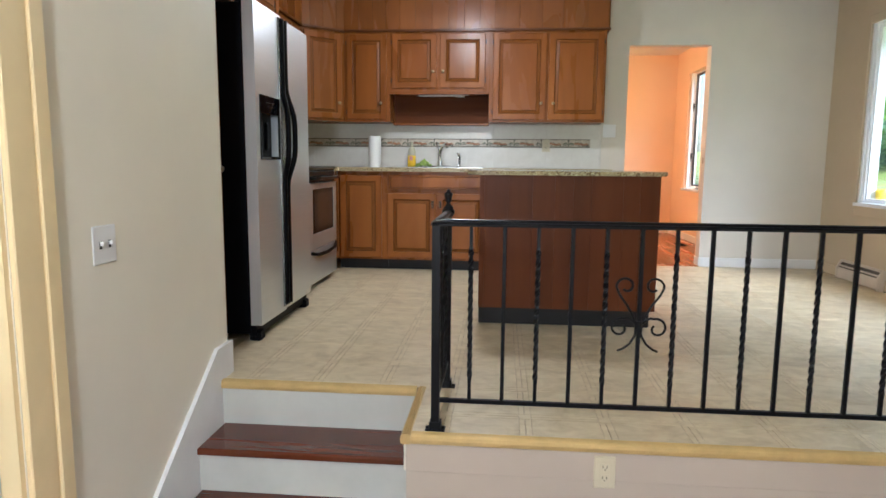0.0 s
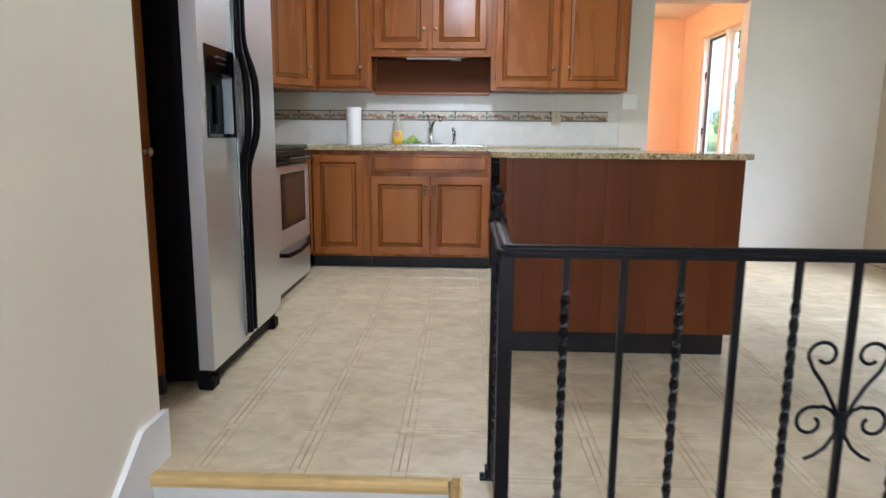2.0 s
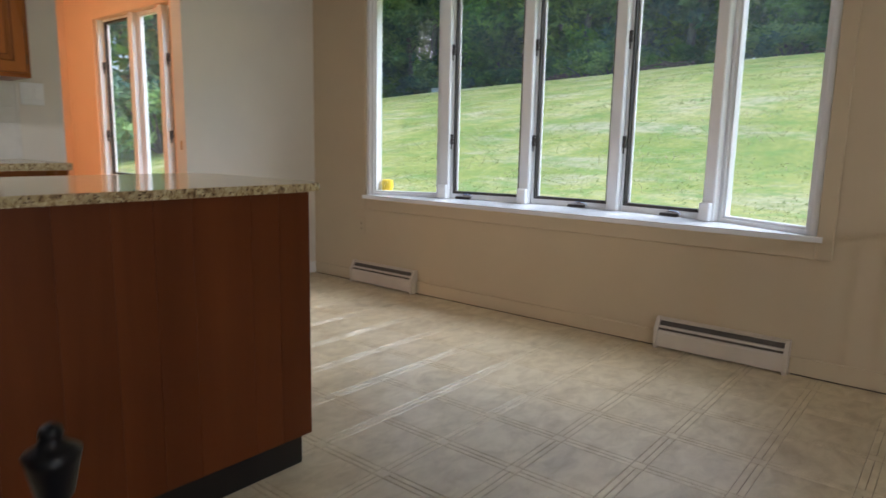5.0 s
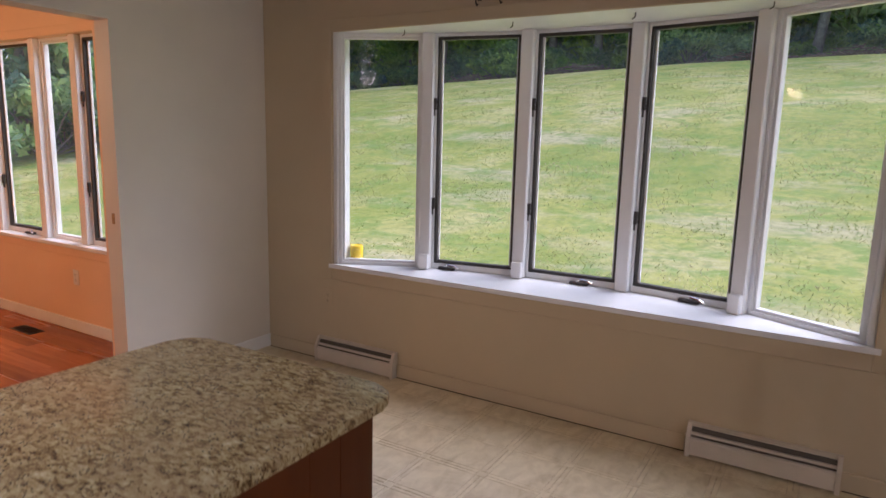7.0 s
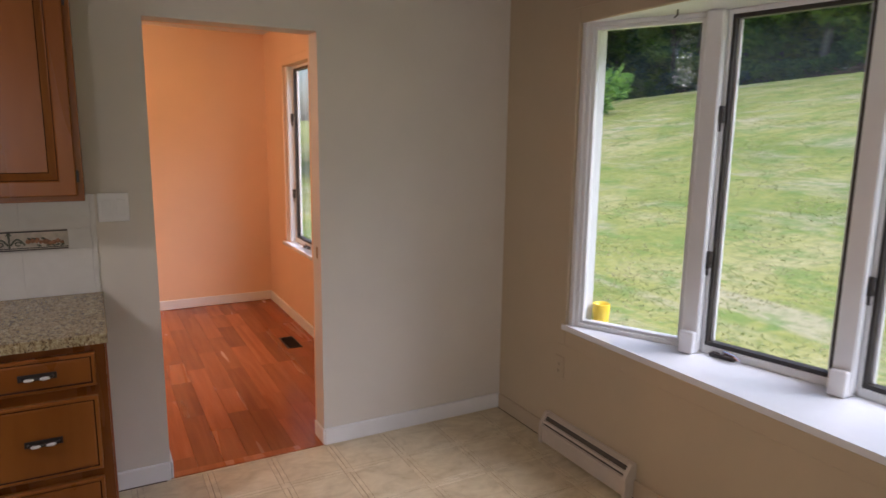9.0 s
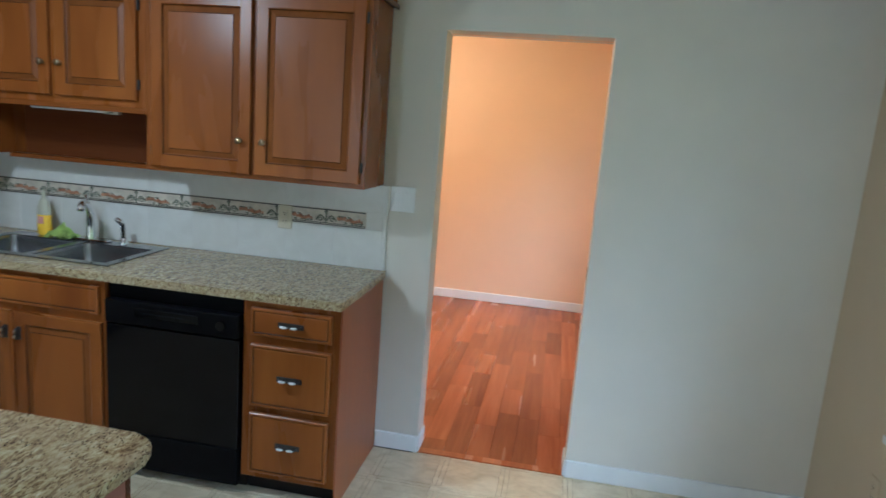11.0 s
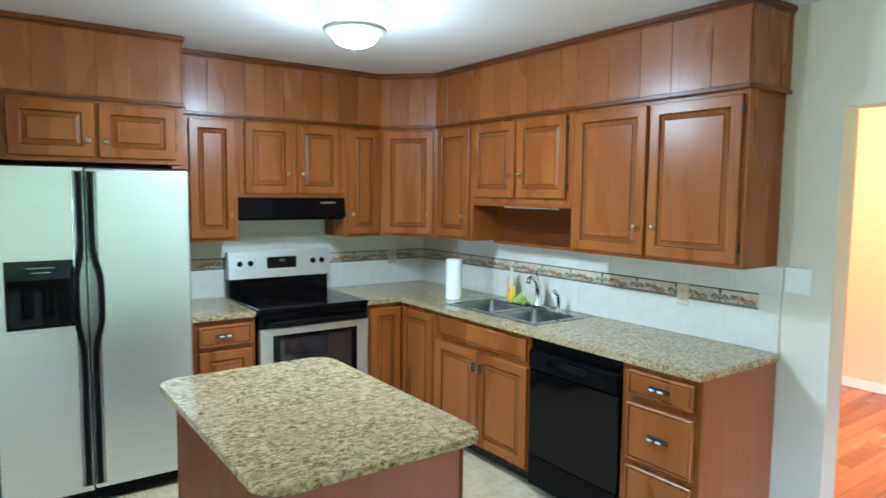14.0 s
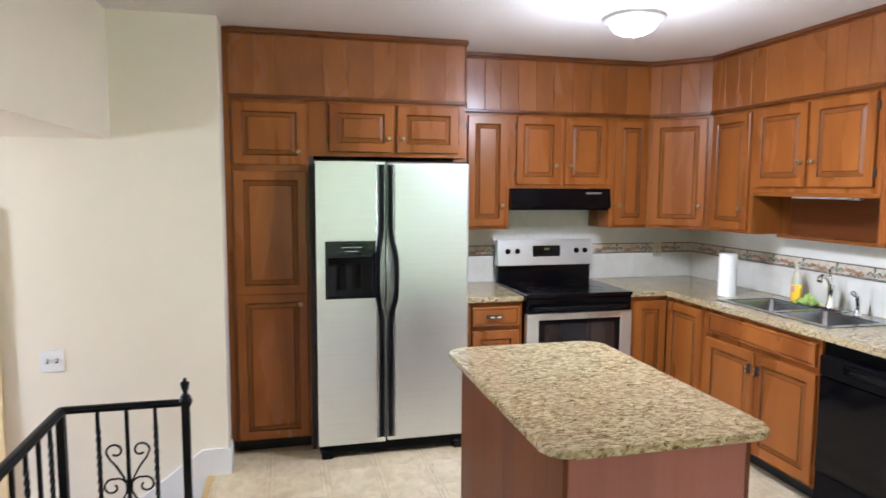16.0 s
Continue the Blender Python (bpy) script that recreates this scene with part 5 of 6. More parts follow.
for x0, x1 in ((-0.765, -0.385), (-0.345, 0.025)):
    bm = bmesh.new()
    prev = None
    for z, o, r in ((0.9157, 0.0, 0.03), (0.90, 0.004, 0.03), (0.77, 0.016, 0.045), (0.755, 0.03, 0.05), (0.750, 0.06, 0.05)):
        ring = [bm.verts.new((px, py, z)) for px, py in rounded(x0 + o, x1 - o, 3.56 + o, 3.90 - o, r, 4)]
        if prev:
            for i in range(len(ring)):
                j = (i + 1) % len(ring)
                bm.faces.new((prev[i], prev[j], ring[j], ring[i]))
        prev = ring
    bm.faces.new(prev)
    b = part("bowl", bm, M_SINK, sk, smooth=True)
    part("drain", lathe([(0, 0.002), (0.02, 0.001), (0.032, 0.004), (0.04, 0.001), (0.04, 0)], ((x0 + x1) / 2, 3.74, 0.751), 20), M_CHROME, b, "chrome drain", smooth=True)
fc = thing("faucet", (-0.355, 3.95, 0.92), "chrome single-lever kitchen faucet", "faucet")
part("base", B((-0.460, -0.250, 3.925, 3.975, 0.9206, 0.930), bevel=0.004), M_CHROME, fc)
part("body", lathe([(0.026, 0), (0.024, 0.02), (0.020, 0.05), (0.020, 0.10), (0.024, 0.115), (0.015, 0.135), (0, 0.14)], (-0.355, 3.95, 0.930), 18), M_CHROME, fc, smooth=True)
part("spout", tube([(-0.355, 3.95, 1.03), (-0.345, 3.93, 1.075), (-0.320, 3.88, 1.115), (-0.295, 3.83, 1.13), (-0.275, 3.79, 1.118), (-0.270, 3.78, 1.10)], [0.018, 0.016, 0.014, 0.015, 0.016, 0.015], 12), M_CHROME, fc, smooth=True)
part("lever", tube([(-0.355, 3.95, 1.06), (-0.370, 3.955, 1.10), (-0.385, 3.96, 1.15)], [0.012, 0.008, 0.007], 8), M_CHROME, fc, smooth=True)
sp = thing("side_sprayer", (-0.170, 3.95, 0.92), "chrome and black sink side sprayer", "sprayer")
part("holder", lathe([(0.022, 0), (0.020, 0.012), (0.014, 0.03), (0.012, 0.032)], (-0.170, 3.95, 0.9206), 14), M_CHROME, sp, smooth=True)
part("nozzle", tube([(-0.170, 3.95, 0.95), (-0.170, 3.95, 1.0), (-0.175, 3.935, 1.035), (-0.180, 3.915, 1.05)], [0.010, 0.013, 0.014, 0.012], 10), M_CHROME, sp, smooth=True)
part("trigger", B((-0.167, -0.157, 3.935, 3.943, 0.97, 1.03), bevel=0.002), M_BLACKM, sp)

# ---- lamp, plates ----
lt = thing("ceiling_light", (LAMP[0], LAMP[1], CEIL), "lit frosted glass dome ceiling light with a satin grey rim", "ceiling light")
part("pan", lathe([(0, 0), (0.078, 0), (0.082, -0.01), (0.084, -0.088), (0, -0.088)], (LAMP[0], LAMP[1], CEIL - 0.001), 32), M_NECK, lt, "lit white glass neck", smooth=True)
part("rim", lathe([(0.086, -0.066), (0.120, -0.072), (0.146, -0.084), (0.150, -0.092), (0.146, -0.100), (0.118, -0.110), (0.104, -0.106), (0.086, -0.078)], (LAMP[0], LAMP[1], CEIL - 0.012), 40), M_RIM, lt, "satin grey metal rim", smooth=True)
part("dome", lathe([(0.112, -0.108), (0.106, -0.128), (0.088, -0.150), (0.060, -0.164), (0.028, -0.170), (0, -0.171)], (LAMP[0], LAMP[1], CEIL - 0.012), 32), M_DOME, lt, "lit frosted glass dome", smooth=True)
part("finial", lathe([(0, -0.171), (0.008, -0.172), (0.009, -0.180), (0, -0.186)], (LAMP[0], LAMP[1], CEIL - 0.012), 12), M_RIM, lt, "small centre finial", smooth=True)


def plate(M, w, h, kind, mat=None):
    mat = mat or M_PLATE
    names = {"outlet": ("wall_outlet", "outlet plate with two sockets", "outlet"), "switch": ("light_switch", "double rocker switch plate", "light switch"), "toggle": ("light_switch", "double toggle switch plate", "light switch")}[kind]
    th = thing(names[0], M.translation, ("ivory " if mat is M_PLATE else "white ") + names[1], names[2])

    def L(nm, boxes, mt, par, bevel=0.001):
        bm = B(*boxes, bevel=bevel)
        bm.transform(M)
        return part(nm, bm, mt, par)
    L("plate", [(-w / 2, w / 2, -h / 2, h / 2, 0.0005, 0.006)], mat, th, 0.003)
    if kind == "outlet":
        for s in (-1, 1):
            L("socket", [(-0.017, 0.017, s * 0.0195 - 0.014, s * 0.0195 + 0.014, 0.006, 0.008)], mat, th)
            L("slots", [(-0.008, -0.0055, s * 0.0195 - 0.004, s * 0.0195 + 0.006, 0.0082, 0.0086), (0.0055, 0.008, s * 0.0195 - 0.004, s * 0.0195 + 0.006, 0.0082, 0.0086), (-0.002, 0.002, s * 0.0195 - 0.011, s * 0.0195 - 0.007, 0.0082, 0.0086)], M_HOLE, th, 0)
    elif kind == "switch":
        for s in (-1, 1):
            L("rocker", [(s * 0.026 - 0.017, s * 0.026 + 0.017, -0.033, 0.033, 0.0062, 0.010)], M_PLATEW, th, 0.002)
    else:
        for s in (-1, 1):
            L("toggle_slot", [(s * 0.023 - 0.006, s * 0.023 + 0.006, -0.012, 0.012, 0.0062, 0.0072)], M_HOLE, th, 0)
            L("toggle", [(s * 0.023 - 0.004, s * 0.023 + 0.004, -0.002, 0.010, 0.0072, 0.018)], mat, th, 0.001)
    return th


def EW(x, y, z):
    return axes(Vector((x, y, z)), (0, -1, 0), (-1, 0, 0))


plate(W(-0.99, -0.343, 0.70), 0.118, 0.12, "toggle", M_PLATEW)
plate(N(1.235, YN, 1.27), 0.118, 0.120, "switch", M_PLATEW)
plate(N(0.65, YN - 0.011, 1.13), 0.072, 0.115, "outlet")
plate(W(XW + 0.011, 3.74, 1.135), 0.072, 0.115, "outlet")
plate(N(0.615, -0.052, -0.105), 0.075, 0.118, "outlet")
plate(EW(XE, 3.51, 0.43), 0.070, 0.115, "outlet", M_WALLE_SHADED)
plate(EW(XR, 5.42, 0.41), 0.070, 0.115, "outlet", M_PLATEW)
plate(N(0.60, YR, 0.36), 0.075, 0.118, "outlet", M_PLATEW)


def heater(y0, y1):
    th = thing("baseboard_heater", (XE, (y0 + y1) / 2, 0), "low cream baseboard heater with dark slots below the window", "heater")
    M = Matrix(((0, 0, -1, XE - 0.001), (0, 1, 0, 0), (1, 0, 0, 0), (0, 0, 0, 1)))
    pr = [(0.012, 0.0), (0.012, 0.058), (0.085, 0.060), (0.095, 0.056), (0.095, 0.050), (0.098, 0.050), (0.098, 0.0)]

    def ext(pts, a, b):
        bm = bmesh.new()
        r1 = [bm.verts.new((XE - 0.001 - o, a, z)) for z, o in pts]
        r2 = [bm.verts.new((XE - 0.001 - o, b, z)) for z, o in pts]
        for i in range(len(pts)):
            j = (i + 1) % len(pts)
            bm.faces.new((r1[i], r1[j], r2[j], r2[i]))
        bm.faces.new(r1)
        bm.faces.new(r2[::-1])
        return bm
    part("front_panel", ext(pr, y0 + 0.02, y1 - 0.02), M_HEATER, th)
    part("slot", ext([(0.0985, 0.0), (0.0985, 0.046), (0.112, 0.044), (0.112, 0.0)], y0 + 0.02, y1 - 0.02), M_SLOT, th, "dark air slot")
    part("middle_slat", ext([(0.1125, 0.0), (0.1125, 0.052), (0.122, 0.048), (0.122, 0.0)], y0 + 0.02, y1 - 0.02), M_HEATER, th)
    part("slot", ext([(0.1225, 0.0), (0.1225, 0.036), (0.148, 0.022), (0.148, 0.0)], y0 + 0.02, y1 - 0.02), M_SLOT, th, "dark air slot")
    part("top_panel", ext([(0.1485, 0.0), (0.1485, 0.034), (0.152, 0.036), (0.160, 0.012), (0.160, 0.0)], y0 + 0.02, y1 - 0.02), M_HEATER, th)
    for a, b in ((y0, y0 + 0.0195), (y1 - 0.0195, y1)):
        part("end_cap", ext([(0.0, 0.0), (0.0, 0.062), (0.10, 0.064), (0.162, 0.030), (0.162, 0.0)], a, b), M_HEATER, th, "end cap")


heater(2.95, 3.58)
heater(0.58, 1.22)
rgs = thing("floor_register", (2.42, 5.75, 0), "dark metal floor register in the plank floor", "vent")
part("frame", B((2.36, 2.47, 5.62, 5.90, 0.0005, 0.004)), M_DKBRONZE, rgs)
part("slats", B(*[(2.37, 2.46, 5.635 + 0.02 * i, 5.645 + 0.02 * i, 0.0042, 0.006) for i in range(13)]), M_BLACKM, rgs)

# ---- things on the worktop ----
pt = thing("paper_towel_roll", (-0.93, 3.69, 0.915), "white paper towel roll standing on the worktop", "paper towels")
part("roll", lathe([(0.020, 0.002), (0.055, 0.0), (0.057, 0.004), (0.057, 0.274), (0.055, 0.279), (0.022, 0.279), (0.020, 0.27), (0.020, 0.002)], (-0.93, 3.69, 0.9155), 32), M_PAPER, pt, smooth=False)
part("core", lathe([(0.0195, 0.004), (0.0195, 0.272), (0.018, 0.272), (0.018, 0.004)], (-0.93, 3.69, 0.9155), 20), plain("cardboard", (0.40, 0.30, 0.18), 0.9), pt, "brown cardboard core")
M_SOAP = plain("yellow_dish_soap", (0.86, 0.56, 0.03), 0.12, bs=0)
M_CLEARP = plain("pale_bottle_top", (0.50, 0.48, 0.36), 0.2, bs=0)
bt = thing("soap_bottle", (-0.625, 3.955, 0.9206), "yellow dish soap bottle with a pale cap and pink label", "bottle")


def oval(pts, at, sx, sy, mat, name, par, lab=""):
    bm = lathe(pts, (0, 0, 0), 20)
    bmesh.ops.scale(bm, vec=(sx, sy, 1), verts=bm.verts)
    bmesh.ops.translate(bm, vec=at, verts=bm.verts)
    return part(name, bm, mat, par, lab, smooth=True)


AT = (-0.625, 3.955, 0.921)
oval([(0, 0), (0.030, 0.0), (0.036, 0.006), (0.037, 0.05), (0.034, 0.085), (0.035, 0.105), (0, 0.105)], AT, 1.1, 0.65, M_SOAP, "bottle_body", bt, "yellow soap-filled lower bottle")
oval([(0.035, 0.1055), (0.033, 0.140), (0.024, 0.175), (0.012, 0.192), (0.011, 0.198)], AT, 1.1, 0.65, M_CLEARP, "shoulder", bt, "clear upper bottle")
oval([(0.0125, 0.198), (0.0125, 0.218), (0.007, 0.222), (0.006, 0.234), (0, 0.235)], AT, 1, 1, M_CLEARP, "cap", bt, "pale cap")
bm = bmesh.new()
for a0, a1, z0, z1 in ((-2.1, -1.25, 0.060, 0.098),):
    ring = []
    for i in range(9):
        a = a0 + (a1 - a0) * i / 8
        ring.append((bm.verts.new((AT[0] + 1.1 * 0.0375 * math.cos(a), AT[1] + 0.65 * 0.0385 * math.sin(a), AT[2] + z0)), bm.verts.new((AT[0] + 1.1 * 0.0360 * math.cos(a), AT[1] + 0.65 * 0.0380 * math.sin(a), AT[2] + z1))))
    for p, q in zip(ring, ring[1:]):
        bm.faces.new((p[0], q[0], q[1], p[1]))
part("label", bm, plain("pink_label", (0.60, 0.26, 0.24), 0.4), bt, "pink front label", smooth=True)
rag = thing("dish_cloth", (-0.505, 3.93, 0.92), "crumpled green dish cloth behind the sink", "cloth")
bm = bmesh.new()
bmesh.ops.create_grid(bm, x_segments=26, y_segments=20, size=0.5)
for v in bm.verts:
    x_, y_ = v.co.x * 0.150, v.co.y * 0.085
    r = (v.co.x ** 2 + v.co.y ** 2)
    h = 0.066 * math.exp(-r * 7) + 0.030 * noise.noise(Vector((x_ * 50, y_ * 55, 3))) + 0.010 * noise.noise(Vector((x_ * 120, y_ * 110, 9)))
    v.co = Vector((-0.505 + x_ + 0.012 * noise.noise(Vector((x_ * 30, y_ * 30, 1))), 3.935 + y_, 0.9245 + max(0.0, h)))
r_ = bmesh.ops.solidify(bm, geom=bm.faces[:], thickness=0.003)
part("cloth", bm, plain("green_cloth", (0.31, 0.42, 0.09), 0.95, var=0.55, scale=22, bs=0.4), rag, smooth=True)
sun_c = thing("yellow_cup", (3.350, 3.395, WZ0), "round yellow cup on the outer ledge behind the window glass", "cup")
M_YEL = plain("yellow_glass", (0.95, 0.62, 0.02), 0.2, bs=0)
oval([(0, 0.0), (0.030, 0.001), (0.038, 0.02), (0.043, 0.07), (0.043, 0.106), (0.039, 0.110), (0.039, 0.09), (0, 0.08)], (3.350, 3.395, WZ0 + 0.0005), 1, 1, M_YEL, "cup", sun_c, "yellow cup")

# ---- outdoors ----
def ground_z(x, y):
    s = 0.24 - 0.0022 * min(60, max(0.0, y - 6))
    t = max(0.0, x - 5.5)
    a = min(t, 22.0)
    z = -0.62 + a * s * min(1.0, 0.5 + a / 24)
    z += max(0.0, min(t, 60.0) - 22.0) * 0.10
    return z + 0.12 * noise.noise(Vector((x * 0.12, y * 0.12, 0)))


def grid_ground(xs, ys):
    verts = [(x, y, ground_z(x, y)) for x in xs for y in ys]
    faces = [(i * len(ys) + j, (i + 1) * len(ys) + j, (i + 1) * len(ys) + j + 1, i * len(ys) + j + 1) for i in range(len(xs) - 1) for j in range(len(ys) - 1)]
    me = bpy.data.meshes.new("ground")
    me.from_pydata(verts, [], faces)
    me.materials.append(M_LAWN)
    me.polygons.foreach_set("use_smooth", [True] * len(me.polygons))
    return me


gx = [-400, -80, -20, -6] + [3.4 + 0.6 * i for i in range(60)] + [42, 50, 70, 120, 300, 900]
gy = [-900, -300, -120, -60] + [-40 + 1.6 * i for i in range(60)] + [70, 120, 300, 900]
tagged(new("ground", grid_ground(gx, gy)), "sloping patchy green lawn behind the house", kind="structure")

rng = np.random.default_rng(7)


def blades(name, n, x0, x1, y0, y1, h0, h1, w, mat, label):
    """Leaning grass blades, thicker where a slow noise is high."""
    x = x0 + (x1 - x0) * rng.random(n) ** 1.6
    y = y0 + (y1 - y0) * rng.random(n)
    keep = np.array([noise.noise(Vector((a * 0.9, b * 0.9, 5))) > -0.25 + 0.5 * q for a, b, q in zip(x, y, rng.random(n))])
    x, y = x[keep], y[keep]
    n = len(x)
    z = np.array([ground_z(a, b) for a, b in zip(x, y)])
    a = rng.random(n) * math.pi
    h = h0 + (h1 - h0) * rng.random(n)
    lx, ly = (rng.random(n) - 0.5) * h * 3.4, (rng.random(n) - 0.5) * h * 3.4
    v = np.empty((n, 3, 3))
    v[:, 0] = np.stack([x - w * np.cos(a), y - w * np.sin(a), z - 0.01], 1)
    v[:, 1] = np.stack([x + w * np.cos(a), y + w * np.sin(a), z - 0.01], 1)
    v[:, 2] = np.stack([x + lx, y + ly, z + h], 1)
    me = bpy.data.meshes.new(name)
    me.from_pydata(v.reshape(-1, 3).tolist(), [], np.arange(n * 3).reshape(-1, 3).tolist())
    me.materials.append(mat)
    return tagged(new(name, me), label, kind="stuff")


blades("grass", 190000, 4.6, 26, -8, 27, 0.014, 0.050, 0.012, M_BLADE, "short green and straw-coloured lawn grass")


def leaves(name, centers, radii, per, size, mat):
    c = np.repeat(np.array(centers), per, 0)
    r = np.repeat(np.array(radii), per)
    n = len(c)
    d = rng.normal(size=(n, 3))
    d /= np.linalg.norm(d, axis=1)[:, None]
    p = c + d * (r * (0.45 + 0.6 * rng.random(n)))[:, None] * np.array([1, 1, 0.7])
    u = rng.normal(size=(n, 3))
    u /= np.linalg.norm(u, axis=1)[:, None]
    w = np.cross(u, d + 0.6 * rng.normal(size=(n, 3)))
    w /= np.linalg.norm(w, axis=1)[:, None]
    s = (size * (0.6 + 0.8 * rng.random(n)))[:, None]
    v = np.stack([p - u * s, p + w * s * 0.42, p + u * s, p - w * s * 0.42], 1)
    me = bpy.data.meshes.new(name)
    me.from_pydata(v.reshape(-1, 3).tolist(), [], np.arange(n * 4).reshape(-1, 4).tolist())
    me.materials.append(mat)
    return me


def tree(seed, h, spread, mat, low=0.12, per=105, size=0.25):
    rr = random.Random(seed)
    th = thing("tree", (0, 0, 0), "tall dense leafy tree at the edge of the lawn", "tree", "trees behind the lawn")
    bm = bmesh.new()
    lean = rr.uniform(-0.5, 0.5)
    trunk = [(lean * (k / 6) ** 2, 0.25 * math.sin(k + seed), h * 0.85 * k / 6) for k in range(7)]
    tube(trunk, [0.26 * (1 - k / 7.5) * h / 11 for k in range(7)], 8, bm)
    centers, radii = [], []
    for k in range(17):
        z = h * (low + (0.9 - low) * (k + rr.random()) / 17)
        a = rr.uniform(0, 2 * math.pi)
        q = min(1, (z / h - low * 0.6) * 3.2) * (1.15 - 0.65 * z / h)
        rad = spread * q * rr.uniform(0.55, 1.05)
        base = Vector(trunk[min(6, int(z / h * 6))])
        tip = Vector((rad * math.cos(a), rad * math.sin(a), z + rr.uniform(0.2, 1.2)))
        mid = (base + tip) / 2 + Vector((0, 0, 0.3))
        tube([Vector((base.x, base.y, z * 0.85)), mid, tip], [0.07, 0.045, 0.015], 5, bm)
        for _ in range(4):
            centers.append((tip.x + rr.uniform(-0.9, 0.9), tip.y + rr.uniform(-0.9, 0.9), tip.z + rr.uniform(-0.7, 0.7)))
            radii.append(rr.uniform(0.55, 1.15))
        centers.append(tuple(mid))
        radii.append(rr.uniform(0.5, 0.9))
    part("trunk", bm, M_BARK, th, "grey-brown trunk and limbs", smooth=True)
    crown = new("crown", leaves("crown", centers, radii, per, size, mat))
    crown.parent = th
    return th


def bush(seed, r, mat):
    rr = random.Random(seed)
    th = thing("bush", (0, 0, 0), "low dense green bush under the trees", "bush", "bushes under the trees")
    bm = bmesh.new()
    centers, radii = [], []
    for k in range(16):
        a, q = rr.uniform(0, 2 * math.pi), r * rr.random() ** 0.5
        z = rr.uniform(0.3, 1.0) * r * 0.8
        tube([(0, 0, 0), (q * 0.5 * math.cos(a), q * 0.5 * math.sin(a), z * 0.6), (q * math.cos(a), q * math.sin(a), z)], [0.03, 0.02, 0.008], 4, bm)
        centers.append((q * math.cos(a), q * math.sin(a), z))
        radii.append(rr.uniform(0.35, 0.65) * r * 0.6)
    part("stems", bm, M_BARK, th)
    f = new("foliage", leaves("foliage", centers, radii, 190, 0.11, mat))
    f.parent = th
    return th


def put(ob, x, y, turn, s, first):
    m = pose(x, y, ground_z(x, y) - 0.1, 0, 0, turn) @ Matrix.Diagonal((s, s, s, 1))
    if first:
        ob.matrix_basis = m
        return ob
    c = copy_thing(ob, pose(x, y, ground_z(x, y) - 0.1, 0, 0, turn))
    c.scale = (s, s, s)
    return c


protos = [tree(1, 11, 3.2, M_LEAF, 0.22), tree(2, 13, 3.6, M_LEAF, 0.30), tree(3, 9, 3.0, M_LEAFL, 0.10), tree(4, 12, 3.3, M_LEAF, 0.42)]
rt = random.Random(11)
used = set()
spots = []
for i in range(26):
    spots.append((35.5 + rt.uniform(-0.8, 1.6), -16 + i * 2.9 + rt.uniform(-0.8, 0.8)))
for i in range(22):
    spots.append((40.5 + rt.uniform(-1, 1.5), -20 + i * 3.9 + rt.uniform(-1, 1)))
for i in range(11):
    spots.append((13.5 + 2.3 * i + rt.uniform(-0.6, 0.6), 27 + 1.5 * i + rt.uniform(-0.8, 0.8)))
for i in range(14):
    spots.append((47 + rt.uniform(-1, 2), -24 + i * 6.5 + rt.uniform(-1, 1)))
for i, (x, y) in enumerate(spots):
    k = rt.randrange(4)
    put(protos[k], x, y, rt.uniform(0, 360), rt.uniform(0.85, 1.2), k not in used)
    used.add(k)
bushes = [bush(21, 1.7, M_LEAF), bush(22, 1.4, M_LEAFL)]
usedb = set()
for i in range(34):
    k = rt.randrange(2)
    put(bushes[k], 34.2 + rt.uniform(-0.5, 1.5), -15 + i * 2.2 + rt.uniform(-0.6, 0.6), rt.uniform(0, 360), rt.uniform(0.7, 1.25), k not in usedb)
    usedb.add(k)
for i in range(14):
    put(bushes[i % 2], 12.5 + 1.8 * i + rt.uniform(-0.4, 0.4), 25 + 1.15 * i, rt.uniform(0, 360), rt.uniform(1.1, 1.8), False)
for i in range(24):
    put(bushes[i % 2], 38.5 + rt.uniform(-0.5, 0.5), -15 + i * 3.2, rt.uniform(0, 360), rt.uniform(2.0, 2.6), False)
put(bushes[1], 16.0, 22.5, 40, 1.9, False)
put(bushes[1], 18.5, 24.5, 100, 2.2, False)


def brush(x, y, w):
    th = thing("brush_pile", (x, y, ground_z(x, y)), "low brown pile of dry sticks along the lawn's edge", "brush pile", "brush piles")
    rr = random.Random(int(x * 10 + y))
    bm = bmesh.new()
    for _ in range(170):
        px, py = x + rr.gauss(0, 0.5), y + rr.uniform(-w, w)
        z = ground_z(px, py) + rr.uniform(0, 0.55) * max(0.1, 1 - abs(py - y) / w)
        a, L, e = rr.uniform(0, math.pi), rr.uniform(0.4, 1.3), rr.uniform(-0.3, 0.3)
        d = Vector((math.cos(a) * L, math.sin(a) * L, e * L))
        tube([Vector((px, py, z)) - d / 2, Vector((px, py, z)) + d / 2], [0.035, 0.015], 4, bm)
    part("sticks", bm, M_BRUSH, th, kind="stuff")


for y in (-4, 0.5, 4.5, 13, 19):
    brush(33.3, y, 2.3)
ub = thing("utility_box", (32.0, 27.2, ground_z(32.0, 27.2)), "small white utility box at the lawn's far edge", "utility box")
zb = ground_z(32.0, 27.2)
part("box", B((31.85, 32.15, 27.05, 27.35, zb - 0.05, zb + 0.42), bevel=0.01), M_PLATEW, ub)
part("lid", B((31.82, 32.18, 27.02, 27.38, zb + 0.4205, zb + 0.47), bevel=0.01), M_PLATEW, ub)

# ---- backsplash tiles ----
bs = thing("backsplash", (-0.4, YN, 0.916), "glazed off-white wall tiles with a fruit border", "backsplash", kind="structure")
bsw = thing("backsplash", (XW, 3.0, 0.916), "glazed off-white wall tiles with a fruit border", "backsplash", kind="structure")
